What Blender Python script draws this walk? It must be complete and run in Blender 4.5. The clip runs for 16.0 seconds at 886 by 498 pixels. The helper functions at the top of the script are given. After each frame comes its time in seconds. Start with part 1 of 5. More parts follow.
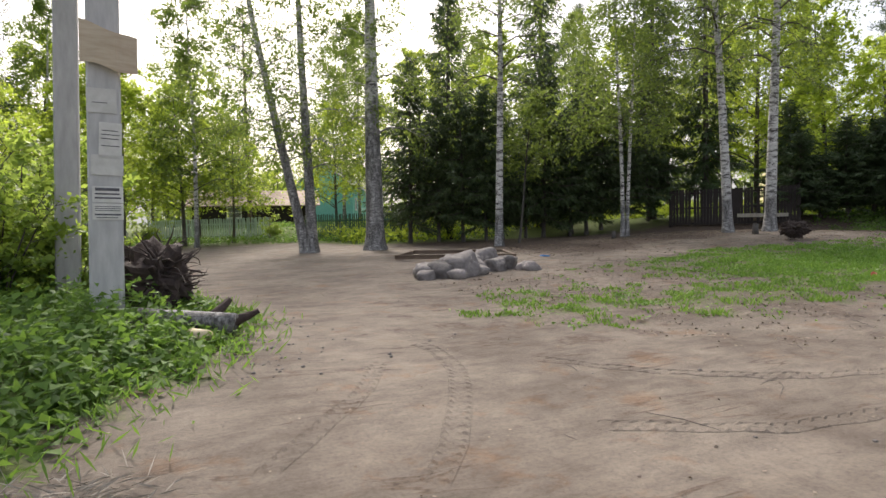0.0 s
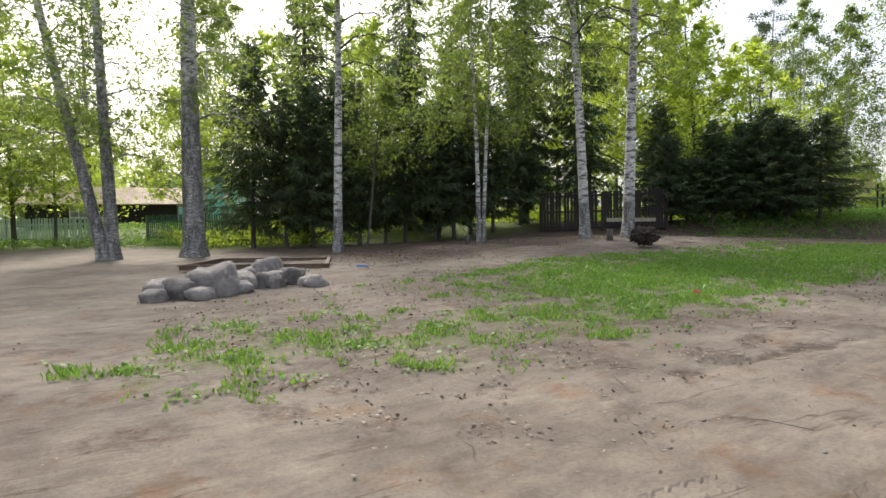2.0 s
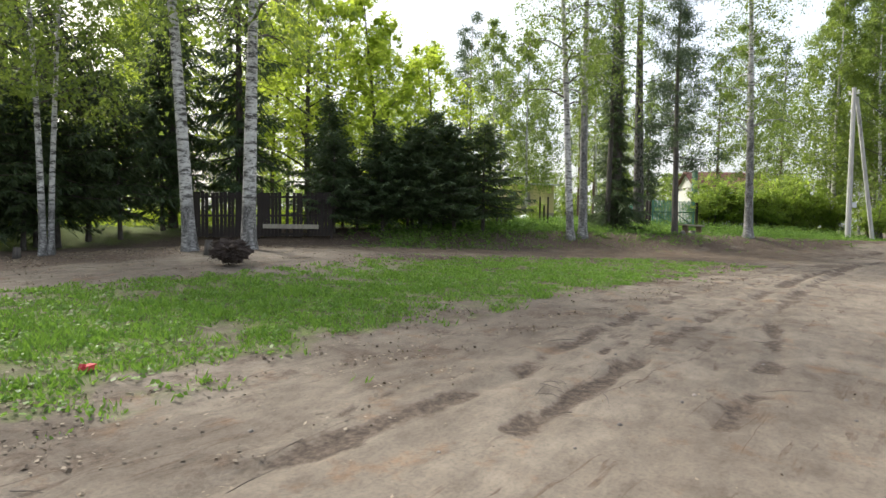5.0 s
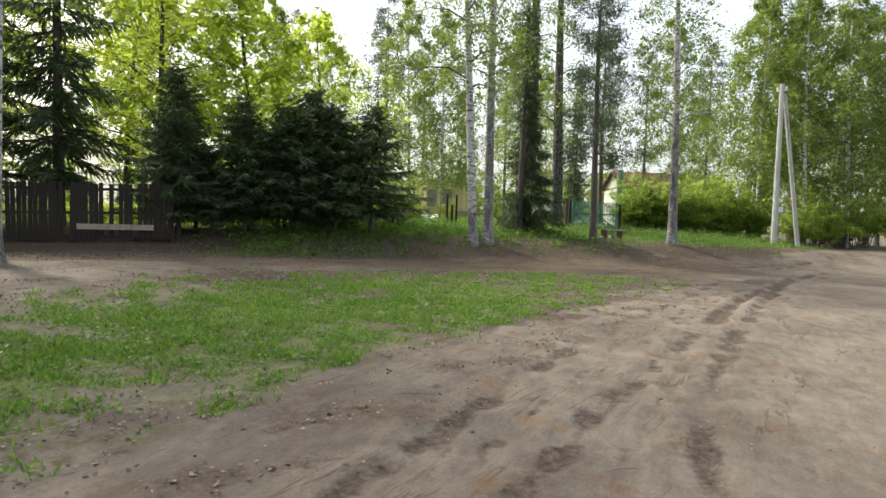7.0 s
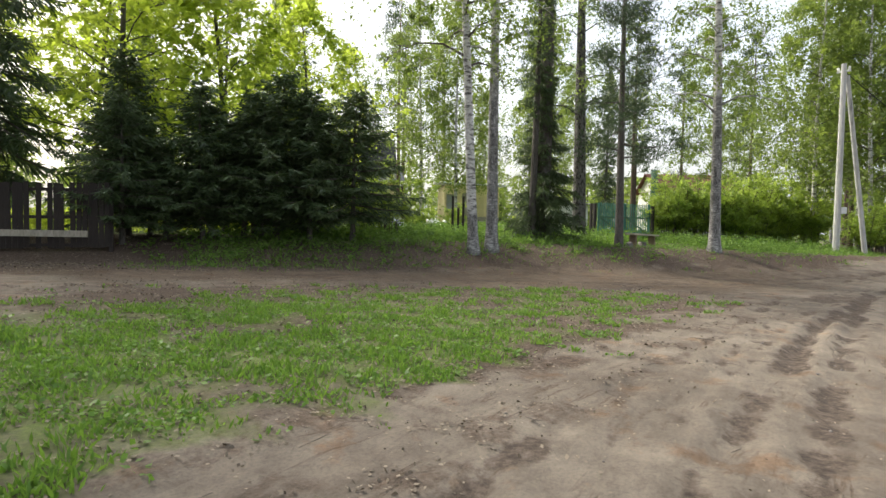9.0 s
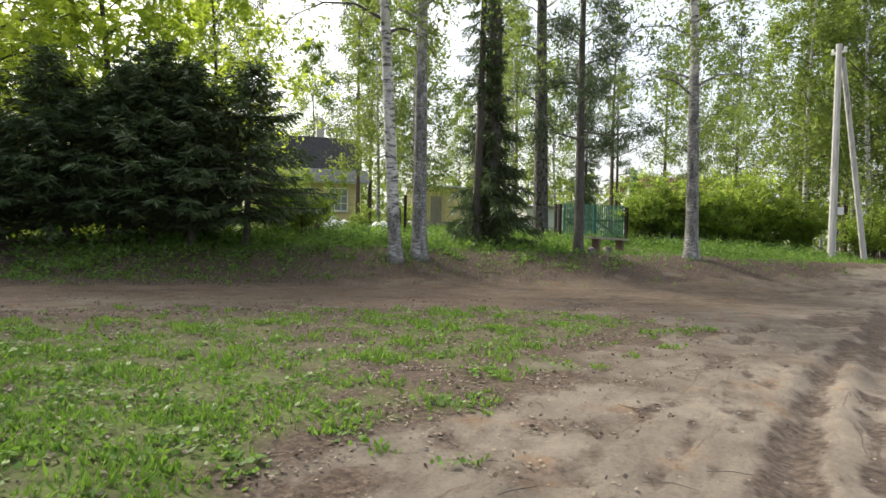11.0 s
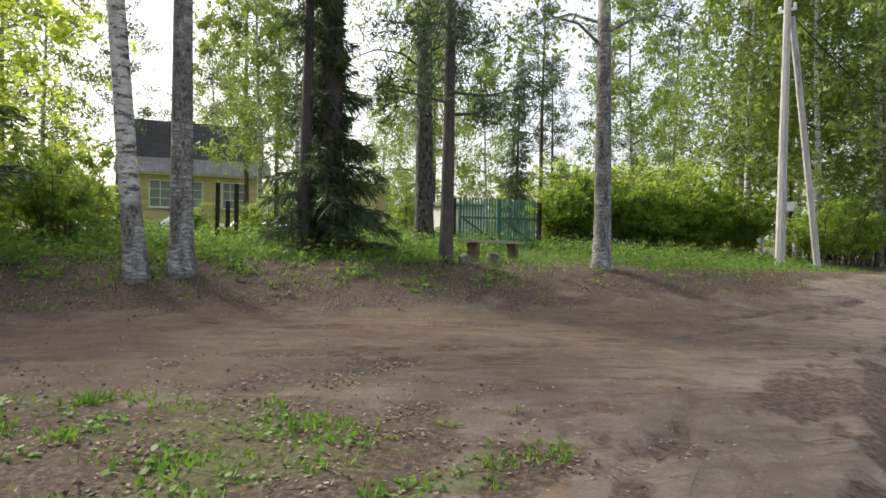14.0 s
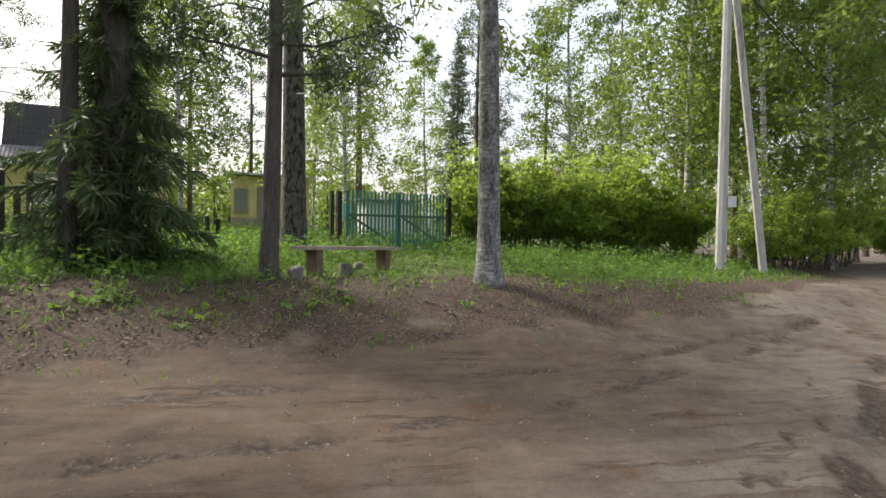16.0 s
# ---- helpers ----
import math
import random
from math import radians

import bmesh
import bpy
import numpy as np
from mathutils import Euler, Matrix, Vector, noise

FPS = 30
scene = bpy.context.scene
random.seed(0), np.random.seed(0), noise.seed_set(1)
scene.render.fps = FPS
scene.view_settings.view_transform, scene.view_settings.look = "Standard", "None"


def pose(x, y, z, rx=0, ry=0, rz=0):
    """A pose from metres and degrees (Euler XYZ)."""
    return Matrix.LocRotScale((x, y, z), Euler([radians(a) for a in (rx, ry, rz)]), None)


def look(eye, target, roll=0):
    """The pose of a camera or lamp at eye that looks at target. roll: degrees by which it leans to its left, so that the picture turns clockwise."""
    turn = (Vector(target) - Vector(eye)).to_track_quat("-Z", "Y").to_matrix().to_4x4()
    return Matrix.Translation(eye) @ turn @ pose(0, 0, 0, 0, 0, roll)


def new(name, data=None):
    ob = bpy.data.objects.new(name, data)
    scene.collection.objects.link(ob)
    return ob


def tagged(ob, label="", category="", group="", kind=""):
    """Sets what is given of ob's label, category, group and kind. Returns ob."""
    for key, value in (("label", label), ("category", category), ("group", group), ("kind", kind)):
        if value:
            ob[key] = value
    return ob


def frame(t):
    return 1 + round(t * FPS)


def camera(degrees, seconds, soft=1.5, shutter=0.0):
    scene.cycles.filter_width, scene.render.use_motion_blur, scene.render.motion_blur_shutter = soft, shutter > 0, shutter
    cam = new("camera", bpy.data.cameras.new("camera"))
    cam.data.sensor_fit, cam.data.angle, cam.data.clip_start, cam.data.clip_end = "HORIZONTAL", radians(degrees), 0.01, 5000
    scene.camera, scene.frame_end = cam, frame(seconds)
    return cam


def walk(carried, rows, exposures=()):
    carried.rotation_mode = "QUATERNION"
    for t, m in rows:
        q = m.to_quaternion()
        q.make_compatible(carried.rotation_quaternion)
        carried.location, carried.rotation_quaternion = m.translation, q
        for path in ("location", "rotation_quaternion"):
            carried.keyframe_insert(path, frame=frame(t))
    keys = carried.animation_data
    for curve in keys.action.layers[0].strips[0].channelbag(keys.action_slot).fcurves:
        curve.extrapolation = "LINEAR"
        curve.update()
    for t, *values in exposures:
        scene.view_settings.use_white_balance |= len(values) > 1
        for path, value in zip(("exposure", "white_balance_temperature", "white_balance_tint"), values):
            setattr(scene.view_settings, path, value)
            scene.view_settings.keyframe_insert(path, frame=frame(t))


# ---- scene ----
cam = camera(74.3, 16.0)
PATH = [
    (0, (0.293, 0.04, 1.234), (1.204, 1.817, 1.131), -1.0),
    (0.5, (1.185, 0.339, 1.246), (2.167, 2.078, 1.143), -0.9),
    (1, (2.046, 0.632, 1.238), (3.077, 2.343, 1.137), -0.8),
    (1.5, (2.934, 0.8, 1.24), (4.029, 2.471, 1.14), -0.7),
    (2, (3.815, 0.922, 1.214), (4.967, 2.553, 1.115), -0.5),
    (2.5, (4.657, 0.859, 1.284), (5.952, 2.38, 1.184), -0.3),
    (3, (5.518, 0.895, 1.319), (6.94, 2.299, 1.219), 0.1),
    (3.5, (6.38, 0.917, 1.322), (7.894, 2.22, 1.223), 0.2),
    (4, (7.193, 0.915, 1.262), (8.781, 2.127, 1.174), 0.3),
    (4.5, (8.062, 0.738, 1.319), (9.715, 1.86, 1.229), 0.7),
    (5, (9.08, 0.653, 1.388), (10.79, 1.685, 1.296), 0.7),
    (5.2, (9.468, 0.648, 1.412), (11.192, 1.657, 1.325), 0.4),
    (7.5, (14.266, 1.02, 1.654), (16.081, 1.853, 1.549), 1.8),
    (8, (15.061, 1.156, 1.649), (16.866, 2.011, 1.551), 1.6),
    (10.3, (19.077, 1.103, 1.35), (20.79, 2.134, 1.289), 1.0),
    (10.5, (19.472, 1.071, 1.411), (21.191, 2.093, 1.354), 1.0),
    (11, (20.336, 1.043, 1.439), (22.108, 1.968, 1.386), 1.1),
    (11.5, (21.256, 1.06, 1.489), (23.05, 1.943, 1.439), 1.0),
    (12, (22.141, 0.996, 1.51), (23.964, 1.816, 1.462), 0.9),
    (12.5, (23.074, 0.954, 1.476), (24.905, 1.757, 1.428), 1.1),
    (13, (24.0, 0.856, 1.532), (25.839, 1.642, 1.483), 1.0),
    (13.5, (24.961, 0.815, 1.493), (26.8, 1.601, 1.446), 1.0),
    (14, (25.916, 0.757, 1.5), (27.756, 1.539, 1.454), 1.0),
    (14.5, (26.892, 0.681, 1.526), (28.73, 1.47, 1.476), 1.0),
    (15, (27.818, 0.482, 1.587), (29.676, 1.221, 1.534), 0.7),
    (15.5, (28.724, 0.367, 1.61), (30.596, 1.071, 1.559), 0.9),
    (16, (29.569, 0.122, 1.654), (31.458, 0.779, 1.599), 0.8),
]
walk(cam, [(t, look(eye, target, roll)) for t, eye, target, roll in PATH],
     [(0.0, 0.85, 6350, 13), (3.0, 1.15, 6200, 7), (8.0, 1.15, 6500, 6), (13.0, 1.08, 6450, 8), (16.0, 0.98, 6450, 9)])

# ---- light ----
SUN_AZ, SUN_EL = radians(80.0), radians(44.0)   # direction towards the sun, from +x
world = bpy.data.worlds.new("sky")
scene.world = world
world.use_nodes = True
wn = world.node_tree.nodes
sky = wn.new("ShaderNodeTexSky")
sky.sky_type, sky.sun_disc = "NISHITA", False
sky.sun_elevation, sky.sun_rotation = SUN_EL, radians(90) - SUN_AZ
sky.air_density, sky.dust_density, sky.ozone_density = 1.0, 7.0, 0.6
wn["Background"].inputs["Strength"].default_value = 0.15
haze = wn.new("ShaderNodeMix")   # thin white cloud over the blue
haze.data_type = "RGBA"
haze.inputs["Factor"].default_value, haze.inputs["B"].default_value = 0.45, (4.6, 4.65, 4.7, 1)
world.node_tree.links.new(sky.outputs[0], haze.inputs["A"])
world.node_tree.links.new(haze.outputs["Result"], wn["Background"].inputs["Color"])
sun = new("sun", bpy.data.lights.new("sun", "SUN"))
sun.data.energy, sun.data.angle, sun.data.color = 2.6, radians(12.0), (1.0, 0.94, 0.84)
sun.matrix_world = look((0, 0, 30), (-math.cos(SUN_AZ) * math.cos(SUN_EL), -math.sin(SUN_AZ) * math.cos(SUN_EL), 30 - math.sin(SUN_EL)))


# ---- materials ----
def shader(name):
    m = bpy.data.materials.new(name)
    m.use_nodes = True
    return m, m.node_tree.nodes, m.node_tree.links


def coords(n, l, kind="Object", stretch=(1, 1, 1)):
    tc, mp = n.new("ShaderNodeTexCoord"), n.new("ShaderNodeMapping")
    mp.inputs["Scale"].default_value = stretch
    l.new(tc.outputs[kind], mp.inputs["Vector"])
    return mp.outputs["Vector"]


def noisy(n, l, vec, scale, detail=6.0, rough=0.6):
    t = n.new("ShaderNodeTexNoise")
    t.inputs["Scale"].default_value, t.inputs["Detail"].default_value, t.inputs["Roughness"].default_value = scale, detail, rough
    l.new(vec, t.inputs["Vector"])
    return t.outputs["Fac"]


def ramp(n, l, fac, stops):
    r = n.new("ShaderNodeValToRGB")
    e = r.color_ramp.elements
    while len(e) < len(stops):
        e.new(0.5)
    for k, (p, c) in enumerate(stops):
        e[k].position, e[k].color = p, (*c, 1)
    l.new(fac, r.inputs["Fac"])
    return r.outputs["Color"]


def blend(n, l, a, b, fac, mode="MIX"):
    m = n.new("ShaderNodeMix")
    m.data_type, m.blend_type = "RGBA", mode
    if isinstance(fac, float):
        m.inputs["Factor"].default_value = fac
    else:
        l.new(fac, m.inputs["Factor"])
    for sock, v in ((m.inputs["A"], a), (m.inputs["B"], b)):
        if isinstance(v, tuple):
            sock.default_value = (*v, 1)
        else:
            l.new(v, sock)
    return m.outputs["Result"]


def relief(n, l, height, strength, dist):
    b = n.new("ShaderNodeBump")
    b.inputs["Strength"].default_value, b.inputs["Distance"].default_value = strength, dist
    l.new(height, b.inputs["Height"])
    return b.outputs["Normal"]


def surface(name, dark, light, scale=6.0, rough=0.8, stretch=(1, 1, 1), bump=0.4, dist=0.01, spots=None, metal=0.0, vary=0.15):
    """Two-scale noise colour with relief; spots: (colour, scale, threshold) patches."""
    m, n, l = shader(name)
    p = n["Principled BSDF"]
    v = coords(n, l, "Object", stretch)
    a = noisy(n, l, v, scale)
    c = ramp(n, l, a, [(0.3, dark), (0.7, light)])
    big = noisy(n, l, v, scale * 0.17, 3.0)
    c = blend(n, l, c, ramp(n, l, big, [(0.35, dark), (0.7, light)]), 0.35)
    if spots:
        s = noisy(n, l, v, spots[1], 4.0)
        c = blend(n, l, c, spots[0], ramp(n, l, s, [(spots[2], (0, 0, 0)), (spots[2] + 0.06, (1, 1, 1))]))
    if vary:
        oi = n.new("ShaderNodeObjectInfo")
        c = blend(n, l, c, ramp(n, l, oi.outputs["Random"], [(0.0, (1 - vary,) * 3), (1.0, (1 + vary,) * 3)]), 1.0, "MULTIPLY")
    l.new(c, p.inputs["Base Color"])
    p.inputs["Roughness"].default_value, p.inputs["Metallic"].default_value = rough, metal
    l.new(relief(n, l, a, bump, dist), p.inputs["Normal"])
    return m


def leafy(name, dark, light, glow, thin=0.45, rough=0.5):
    """Leaves: colour varied leaf by leaf, light passing through."""
    m, n, l = shader(name)
    p, out = n["Principled BSDF"], n["Material Output"]
    g = n.new("ShaderNodeNewGeometry")
    oi = n.new("ShaderNodeObjectInfo")
    c = ramp(n, l, g.outputs["Random Per Island"], [(0.0, dark), (1.0, light)])
    c = blend(n, l, c, ramp(n, l, oi.outputs["Random"], [(0.0, (0.85, 0.9, 0.8)), (1.0, (1.15, 1.08, 1.0))]), 1.0, "MULTIPLY")
    l.new(c, p.inputs["Base Color"])
    p.inputs["Roughness"].default_value = rough
    t, mix = n.new("ShaderNodeBsdfTranslucent"), n.new("ShaderNodeMixShader")
    l.new(blend(n, l, c, glow, 0.5), t.inputs["Color"])
    mix.inputs["Fac"].default_value = thin
    l.new(p.outputs[0], mix.inputs[1])
    l.new(t.outputs[0], mix.inputs[2])
    l.new(mix.outputs[0], out.inputs["Surface"])
    return m


def birch_bark(name, low):
    m, n, l = shader(name)
    p = n["Principled BSDF"]
    v = coords(n, l, "Object", (1, 1, 1))
    flat = coords(n, l, "Object", (1.0, 1.0, 3.2))
    up = coords(n, l, "Object", (2.4, 2.4, 1.5))
    white = ramp(n, l, noisy(n, l, v, 9.0), [(0.3, (0.34, 0.33, 0.31)), (0.75, (0.66, 0.645, 0.61))])
    marks = ramp(n, l, noisy(n, l, flat, 3.6, 9.0, 0.78), [(0.49, (0, 0, 0)), (0.57, (1, 1, 1))])
    c = blend(n, l, white, (0.055, 0.05, 0.045), marks)
    rough_bark = ramp(n, l, noisy(n, l, up, 9.0, 8.0, 0.75), [(0.4, (0.03, 0.027, 0.025)), (0.5, (0.1, 0.095, 0.09)), (0.66, (0.26, 0.255, 0.245))])
    bands = noisy(n, l, coords(n, l, "Object", (1.0, 1.0, 3.4)), 6.0, 8.0, 0.75)
    pale = ramp(n, l, bands, [(0.36, (0.05, 0.047, 0.045)), (0.47, (0.17, 0.165, 0.16)), (0.6, (0.4, 0.39, 0.375))])
    grey = blend(n, l, pale, rough_bark, ramp(n, l, noisy(n, l, coords(n, l, "Object", (2.0, 2.0, 0.7)), 2.6, 4.0), [(0.42, (0, 0, 0)), (0.56, (1, 1, 1))]))
    sep = n.new("ShaderNodeSeparateXYZ")
    l.new(v, sep.inputs[0])
    edge = n.new("ShaderNodeMath")
    edge.operation = "MULTIPLY_ADD"
    l.new(noisy(n, l, v, 2.2), edge.inputs[0])
    edge.inputs[1].default_value = -2.6
    rise = n.new("ShaderNodeMath")
    rise.operation = "MULTIPLY"
    rise.inputs[1].default_value = 1.0 / low
    l.new(sep.outputs["Z"], rise.inputs[0])
    l.new(rise.outputs[0], edge.inputs[2])
    old = ramp(n, l, edge.outputs[0], [(-0.0, (1, 1, 1)), (0.5, (0, 0, 0))])
    c = blend(n, l, c, grey, old)
    l.new(c, p.inputs["Base Color"])
    p.inputs["Roughness"].default_value = 0.75
    l.new(relief(n, l, noisy(n, l, up, 7.0), 0.7, 0.02), p.inputs["Normal"])
    return m


def ground_soil(name):
    m, n, l = shader(name)
    p = n["Principled BSDF"]
    v = coords(n, l, "Object")

    def mask(key):
        a = n.new("ShaderNodeAttribute")
        a.attribute_name = key
        return a.outputs["Fac"]

    fine, mid, big = noisy(n, l, v, 38.0, 8.0, 0.7), noisy(n, l, v, 5.0, 6.0), noisy(n, l, v, 0.7, 4.0)
    dirt = ramp(n, l, mid, [(0.25, (0.1, 0.082, 0.065)), (0.5, (0.145, 0.12, 0.096)), (0.78, (0.2, 0.17, 0.138))])
    dirt = blend(n, l, dirt, ramp(n, l, big, [(0.38, (0.082, 0.064, 0.05)), (0.62, (0.212, 0.18, 0.146))]), 0.45)
    sep = n.new("ShaderNodeSeparateXYZ")
    l.new(v, sep.inputs[0])
    place = n.new("ShaderNodeMapRange")
    place.inputs["From Min"].default_value, place.inputs["From Max"].default_value = 27.0, 30.5
    l.new(sep.outputs["X"], place.inputs["Value"])
    turned = n.new("ShaderNodeMapping")
    turned.vector_type = "TEXTURE"
    turned.inputs["Rotation"].default_value, turned.inputs["Scale"].default_value = (0, 0, radians(-58)), (1.6, 0.45, 1.0)
    l.new(v, turned.inputs["Vector"])
    along_road = blend(n, l, noisy(n, l, coords(n, l, "Object", (0.8, 2.2, 1.0)), 2.2, 8.0, 0.72), noisy(n, l, turned.outputs["Vector"], 2.2, 8.0, 0.72), place.outputs["Result"])
    dirt = blend(n, l, dirt, ramp(n, l, along_road, [(0.34, (0.6, 0.58, 0.56)), (0.5, (1.0, 1.0, 1.0)), (0.68, (1.3, 1.28, 1.25))]), 0.6, "MULTIPLY")
    dirt = blend(n, l, dirt, ramp(n, l, fine, [(0.32, (0.5, 0.5, 0.5)), (0.5, (1.0, 1.0, 1.0)), (0.7, (1.3, 1.28, 1.25))]), 0.5, "MULTIPLY")
    seams = []
    for turn, low, high in ((-8.0, 0.472, 0.5), (-57.0, 0.455, 0.508)):
        mp = n.new("ShaderNodeMapping")
        mp.vector_type = "TEXTURE"
        mp.inputs["Rotation"].default_value, mp.inputs["Scale"].default_value = (0, 0, radians(turn)), (3.2, 0.42, 1.0)
        tc = n.new("ShaderNodeTexCoord")
        l.new(tc.outputs["Object"], mp.inputs["Vector"])
        seams.append(ramp(n, l, noisy(n, l, mp.outputs["Vector"], 0.9, 5.0, 0.55), [(low, (0, 0, 0)), (0.487, (1, 1, 1)), (high, (0, 0, 0))]))
    seam = blend(n, l, seams[0], seams[1], place.outputs["Result"])
    seam = blend(n, l, seam, ramp(n, l, noisy(n, l, v, 0.9, 5.0), [(0.48, (0, 0, 0)), (0.58, (1, 1, 1))]), 1.0, "MULTIPLY")
    crumb = ramp(n, l, noisy(n, l, v, 30.0, 6.0, 0.75), [(0.35, (0.03, 0.02, 0.014)), (0.6, (0.11, 0.08, 0.058))])
    dirt = blend(n, l, dirt, crumb, seam)
    litter = ramp(n, l, noisy(n, l, v, 22.0, 8.0, 0.75), [(0.32, (0.022, 0.015, 0.011)), (0.52, (0.075, 0.052, 0.038)), (0.72, (0.2, 0.155, 0.12))])
    turf = ramp(n, l, noisy(n, l, v, 26.0, 8.0, 0.7), [(0.3, (0.045, 0.062, 0.016)), (0.55, (0.11, 0.15, 0.035)), (0.75, (0.2, 0.2, 0.075))])
    damp = ramp(n, l, noisy(n, l, v, 14.0, 8.0, 0.7), [(0.32, (0.026, 0.019, 0.015)), (0.52, (0.075, 0.056, 0.043)), (0.7, (0.14, 0.112, 0.09))])
    rusty = ramp(n, l, noisy(n, l, v, 1.7, 7.0, 0.68), [(0.56, (1, 1, 1)), (0.66, (1.0, 0.82, 0.68))])
    dirt = blend(n, l, dirt, rusty, 1.0, "MULTIPLY")
    # browner track soil, darkened further for the shade of the bank trees
    dirt = blend(n, l, dirt, blend(n, l, dirt, (0.68, 0.6, 0.53), 1.0, "MULTIPLY"), mask("brown"))

    def ragged(key, gain, scale):
        """A mask with broken, crumbly edges."""
        a, b = n.new("ShaderNodeMath"), n.new("ShaderNodeMath")
        a.operation = b.operation = "MULTIPLY_ADD"
        l.new(mask(key), a.inputs[0])
        a.inputs[1].default_value, a.inputs[2].default_value = gain, -0.5 * gain - 1.5
        l.new(noisy(n, l, v, scale, 8.0, 0.75), b.inputs[0])
        b.inputs[1].default_value = 4.0
        l.new(a.outputs[0], b.inputs[2])
        b.use_clamp = True
        return b.outputs[0]

    c = blend(n, l, dirt, litter, ragged("litter", 3.6, 6.0))
    c = blend(n, l, c, damp, ragged("damp", 2.9, 6.0))
    patch = n.new("ShaderNodeMath")
    patch.operation = "MULTIPLY_ADD"
    l.new(noisy(n, l, v, 2.6, 8.0, 0.72), patch.inputs[0])
    patch.inputs[1].default_value = 2.4
    add = n.new("ShaderNodeMath")
    add.operation = "MULTIPLY_ADD"
    l.new(mask("grass"), add.inputs[0])
    add.inputs[1].default_value, add.inputs[2].default_value = 2.0, -1.9
    l.new(add.outputs[0], patch.inputs[2])
    patch.use_clamp = True
    c = blend(n, l, c, turf, patch.outputs[0])
    l.new(c, p.inputs["Base Color"])
    p.inputs["Roughness"].default_value = 0.92
    p.inputs["Specular IOR Level"].default_value = 0.25
    h = blend(n, l, fine, mid, 0.45)
    l.new(relief(n, l, h, 0.7, 0.03), p.inputs["Normal"])
    return m


SOIL = ground_soil("soil")
BARK_BIRCH = birch_bark("birch_bark", 0.8)
BARK_OLD = birch_bark("old_birch_bark", 3.6)
BARK_DARK = surface("dark_bark", (0.03, 0.026, 0.022), (0.13, 0.115, 0.1), 10.0, 0.9, (3, 3, 0.6), 0.9, 0.03)
BARK_SCALY = surface("scaly_bark", (0.014, 0.012, 0.011), (0.17, 0.16, 0.15), 9.0, 0.95, (1.6, 1.6, 0.8), 1.0, 0.04, ((0.02, 0.017, 0.015), 7.0, 0.52))
BARK_PINE = surface("pine_bark", (0.035, 0.026, 0.021), (0.15, 0.1, 0.076), 8.0, 0.9, (3, 3, 0.7), 0.9, 0.03)
TWIG = surface("twig_bark", (0.04, 0.032, 0.027), (0.12, 0.1, 0.085), 14.0, 0.9)
LEAF_BIRCH = leafy("birch_leaf", (0.04, 0.075, 0.014), (0.14, 0.2, 0.04), (0.42, 0.54, 0.09), 0.5)
LEAF_MAPLE = leafy("maple_leaf", (0.07, 0.13, 0.016), (0.2, 0.29, 0.035), (0.72, 0.84, 0.1), 0.74)
LEAF_BUSH = leafy("shrub_leaf", (0.06, 0.12, 0.02), (0.26, 0.36, 0.065), (0.6, 0.74, 0.12), 0.58)
LEAF_HERB = leafy("herb_leaf", (0.035, 0.08, 0.014), (0.14, 0.25, 0.045), (0.26, 0.42, 0.06), 0.45, 0.7)
NEEDLE = leafy("spruce_needle", (0.025, 0.046, 0.02), (0.095, 0.135, 0.058), (0.13, 0.2, 0.05), 0.28, 0.55)
NEEDLE_PINE = leafy("pine_needle", (0.03, 0.055, 0.025), (0.07, 0.105, 0.05), (0.12, 0.17, 0.06), 0.25, 0.6)
BLADE = leafy("grass_blade", (0.05, 0.12, 0.012), (0.16, 0.28, 0.042), (0.27, 0.45, 0.06), 0.45)
LITTER = leafy("dry_leaf", (0.045, 0.033, 0.025), (0.27, 0.225, 0.185), (0.25, 0.17, 0.1), 0.08, 0.8)
CONCRETE = surface("concrete", (0.27, 0.268, 0.26), (0.47, 0.465, 0.45), 7.0, 0.85, (1.6, 1.6, 0.35), 0.4, 0.006, ((0.2, 0.195, 0.185), 2.6, 0.6))
PAPER = surface("weathered_paper", (0.45, 0.44, 0.4), (0.66, 0.65, 0.61), 9.0, 0.9, bump=0.5)
INK = surface("faded_ink", (0.05, 0.05, 0.06), (0.12, 0.12, 0.13), 20.0, 0.9)
CARD = surface("tan_cardboard", (0.4, 0.32, 0.22), (0.58, 0.49, 0.37), 5.0, 0.9, (1, 1, 6))
STONE = surface("granite", (0.09, 0.08, 0.074), (0.27, 0.24, 0.22), 9.0, 0.85, bump=0.8, dist=0.03, spots=((0.34, 0.3, 0.27), 4.0, 0.6), vary=0.4)
ROOT = surface("torn_root", (0.018, 0.012, 0.01), (0.075, 0.052, 0.042), 14.0, 0.95, bump=0.8, dist=0.02)
WOOD_GREY = surface("weathered_wood", (0.17, 0.15, 0.12), (0.4, 0.36, 0.3), 7.0, 0.85, (6, 6, 1), 0.5, 0.006)
WOOD_FRESH = surface("pale_wood", (0.4, 0.32, 0.2), (0.58, 0.49, 0.34), 6.0, 0.8, (1, 1, 6))
WOOD_BROWN = surface("brown_wood", (0.08, 0.055, 0.038), (0.2, 0.145, 0.105), 7.0, 0.85, (1, 1, 6), 0.5, 0.006)
WOOD_DARK = surface("dark_stained_wood", (0.012, 0.009, 0.008), (0.036, 0.026, 0.022), 7.0, 0.85, (6, 6, 1), 0.5, 0.006)
PAINT_GREEN = surface("green_paint", (0.025, 0.11, 0.085), (0.06, 0.2, 0.155), 8.0, 0.6, (3, 3, 0.7), 0.4, 0.005, ((0.16, 0.17, 0.14), 7.0, 0.68))
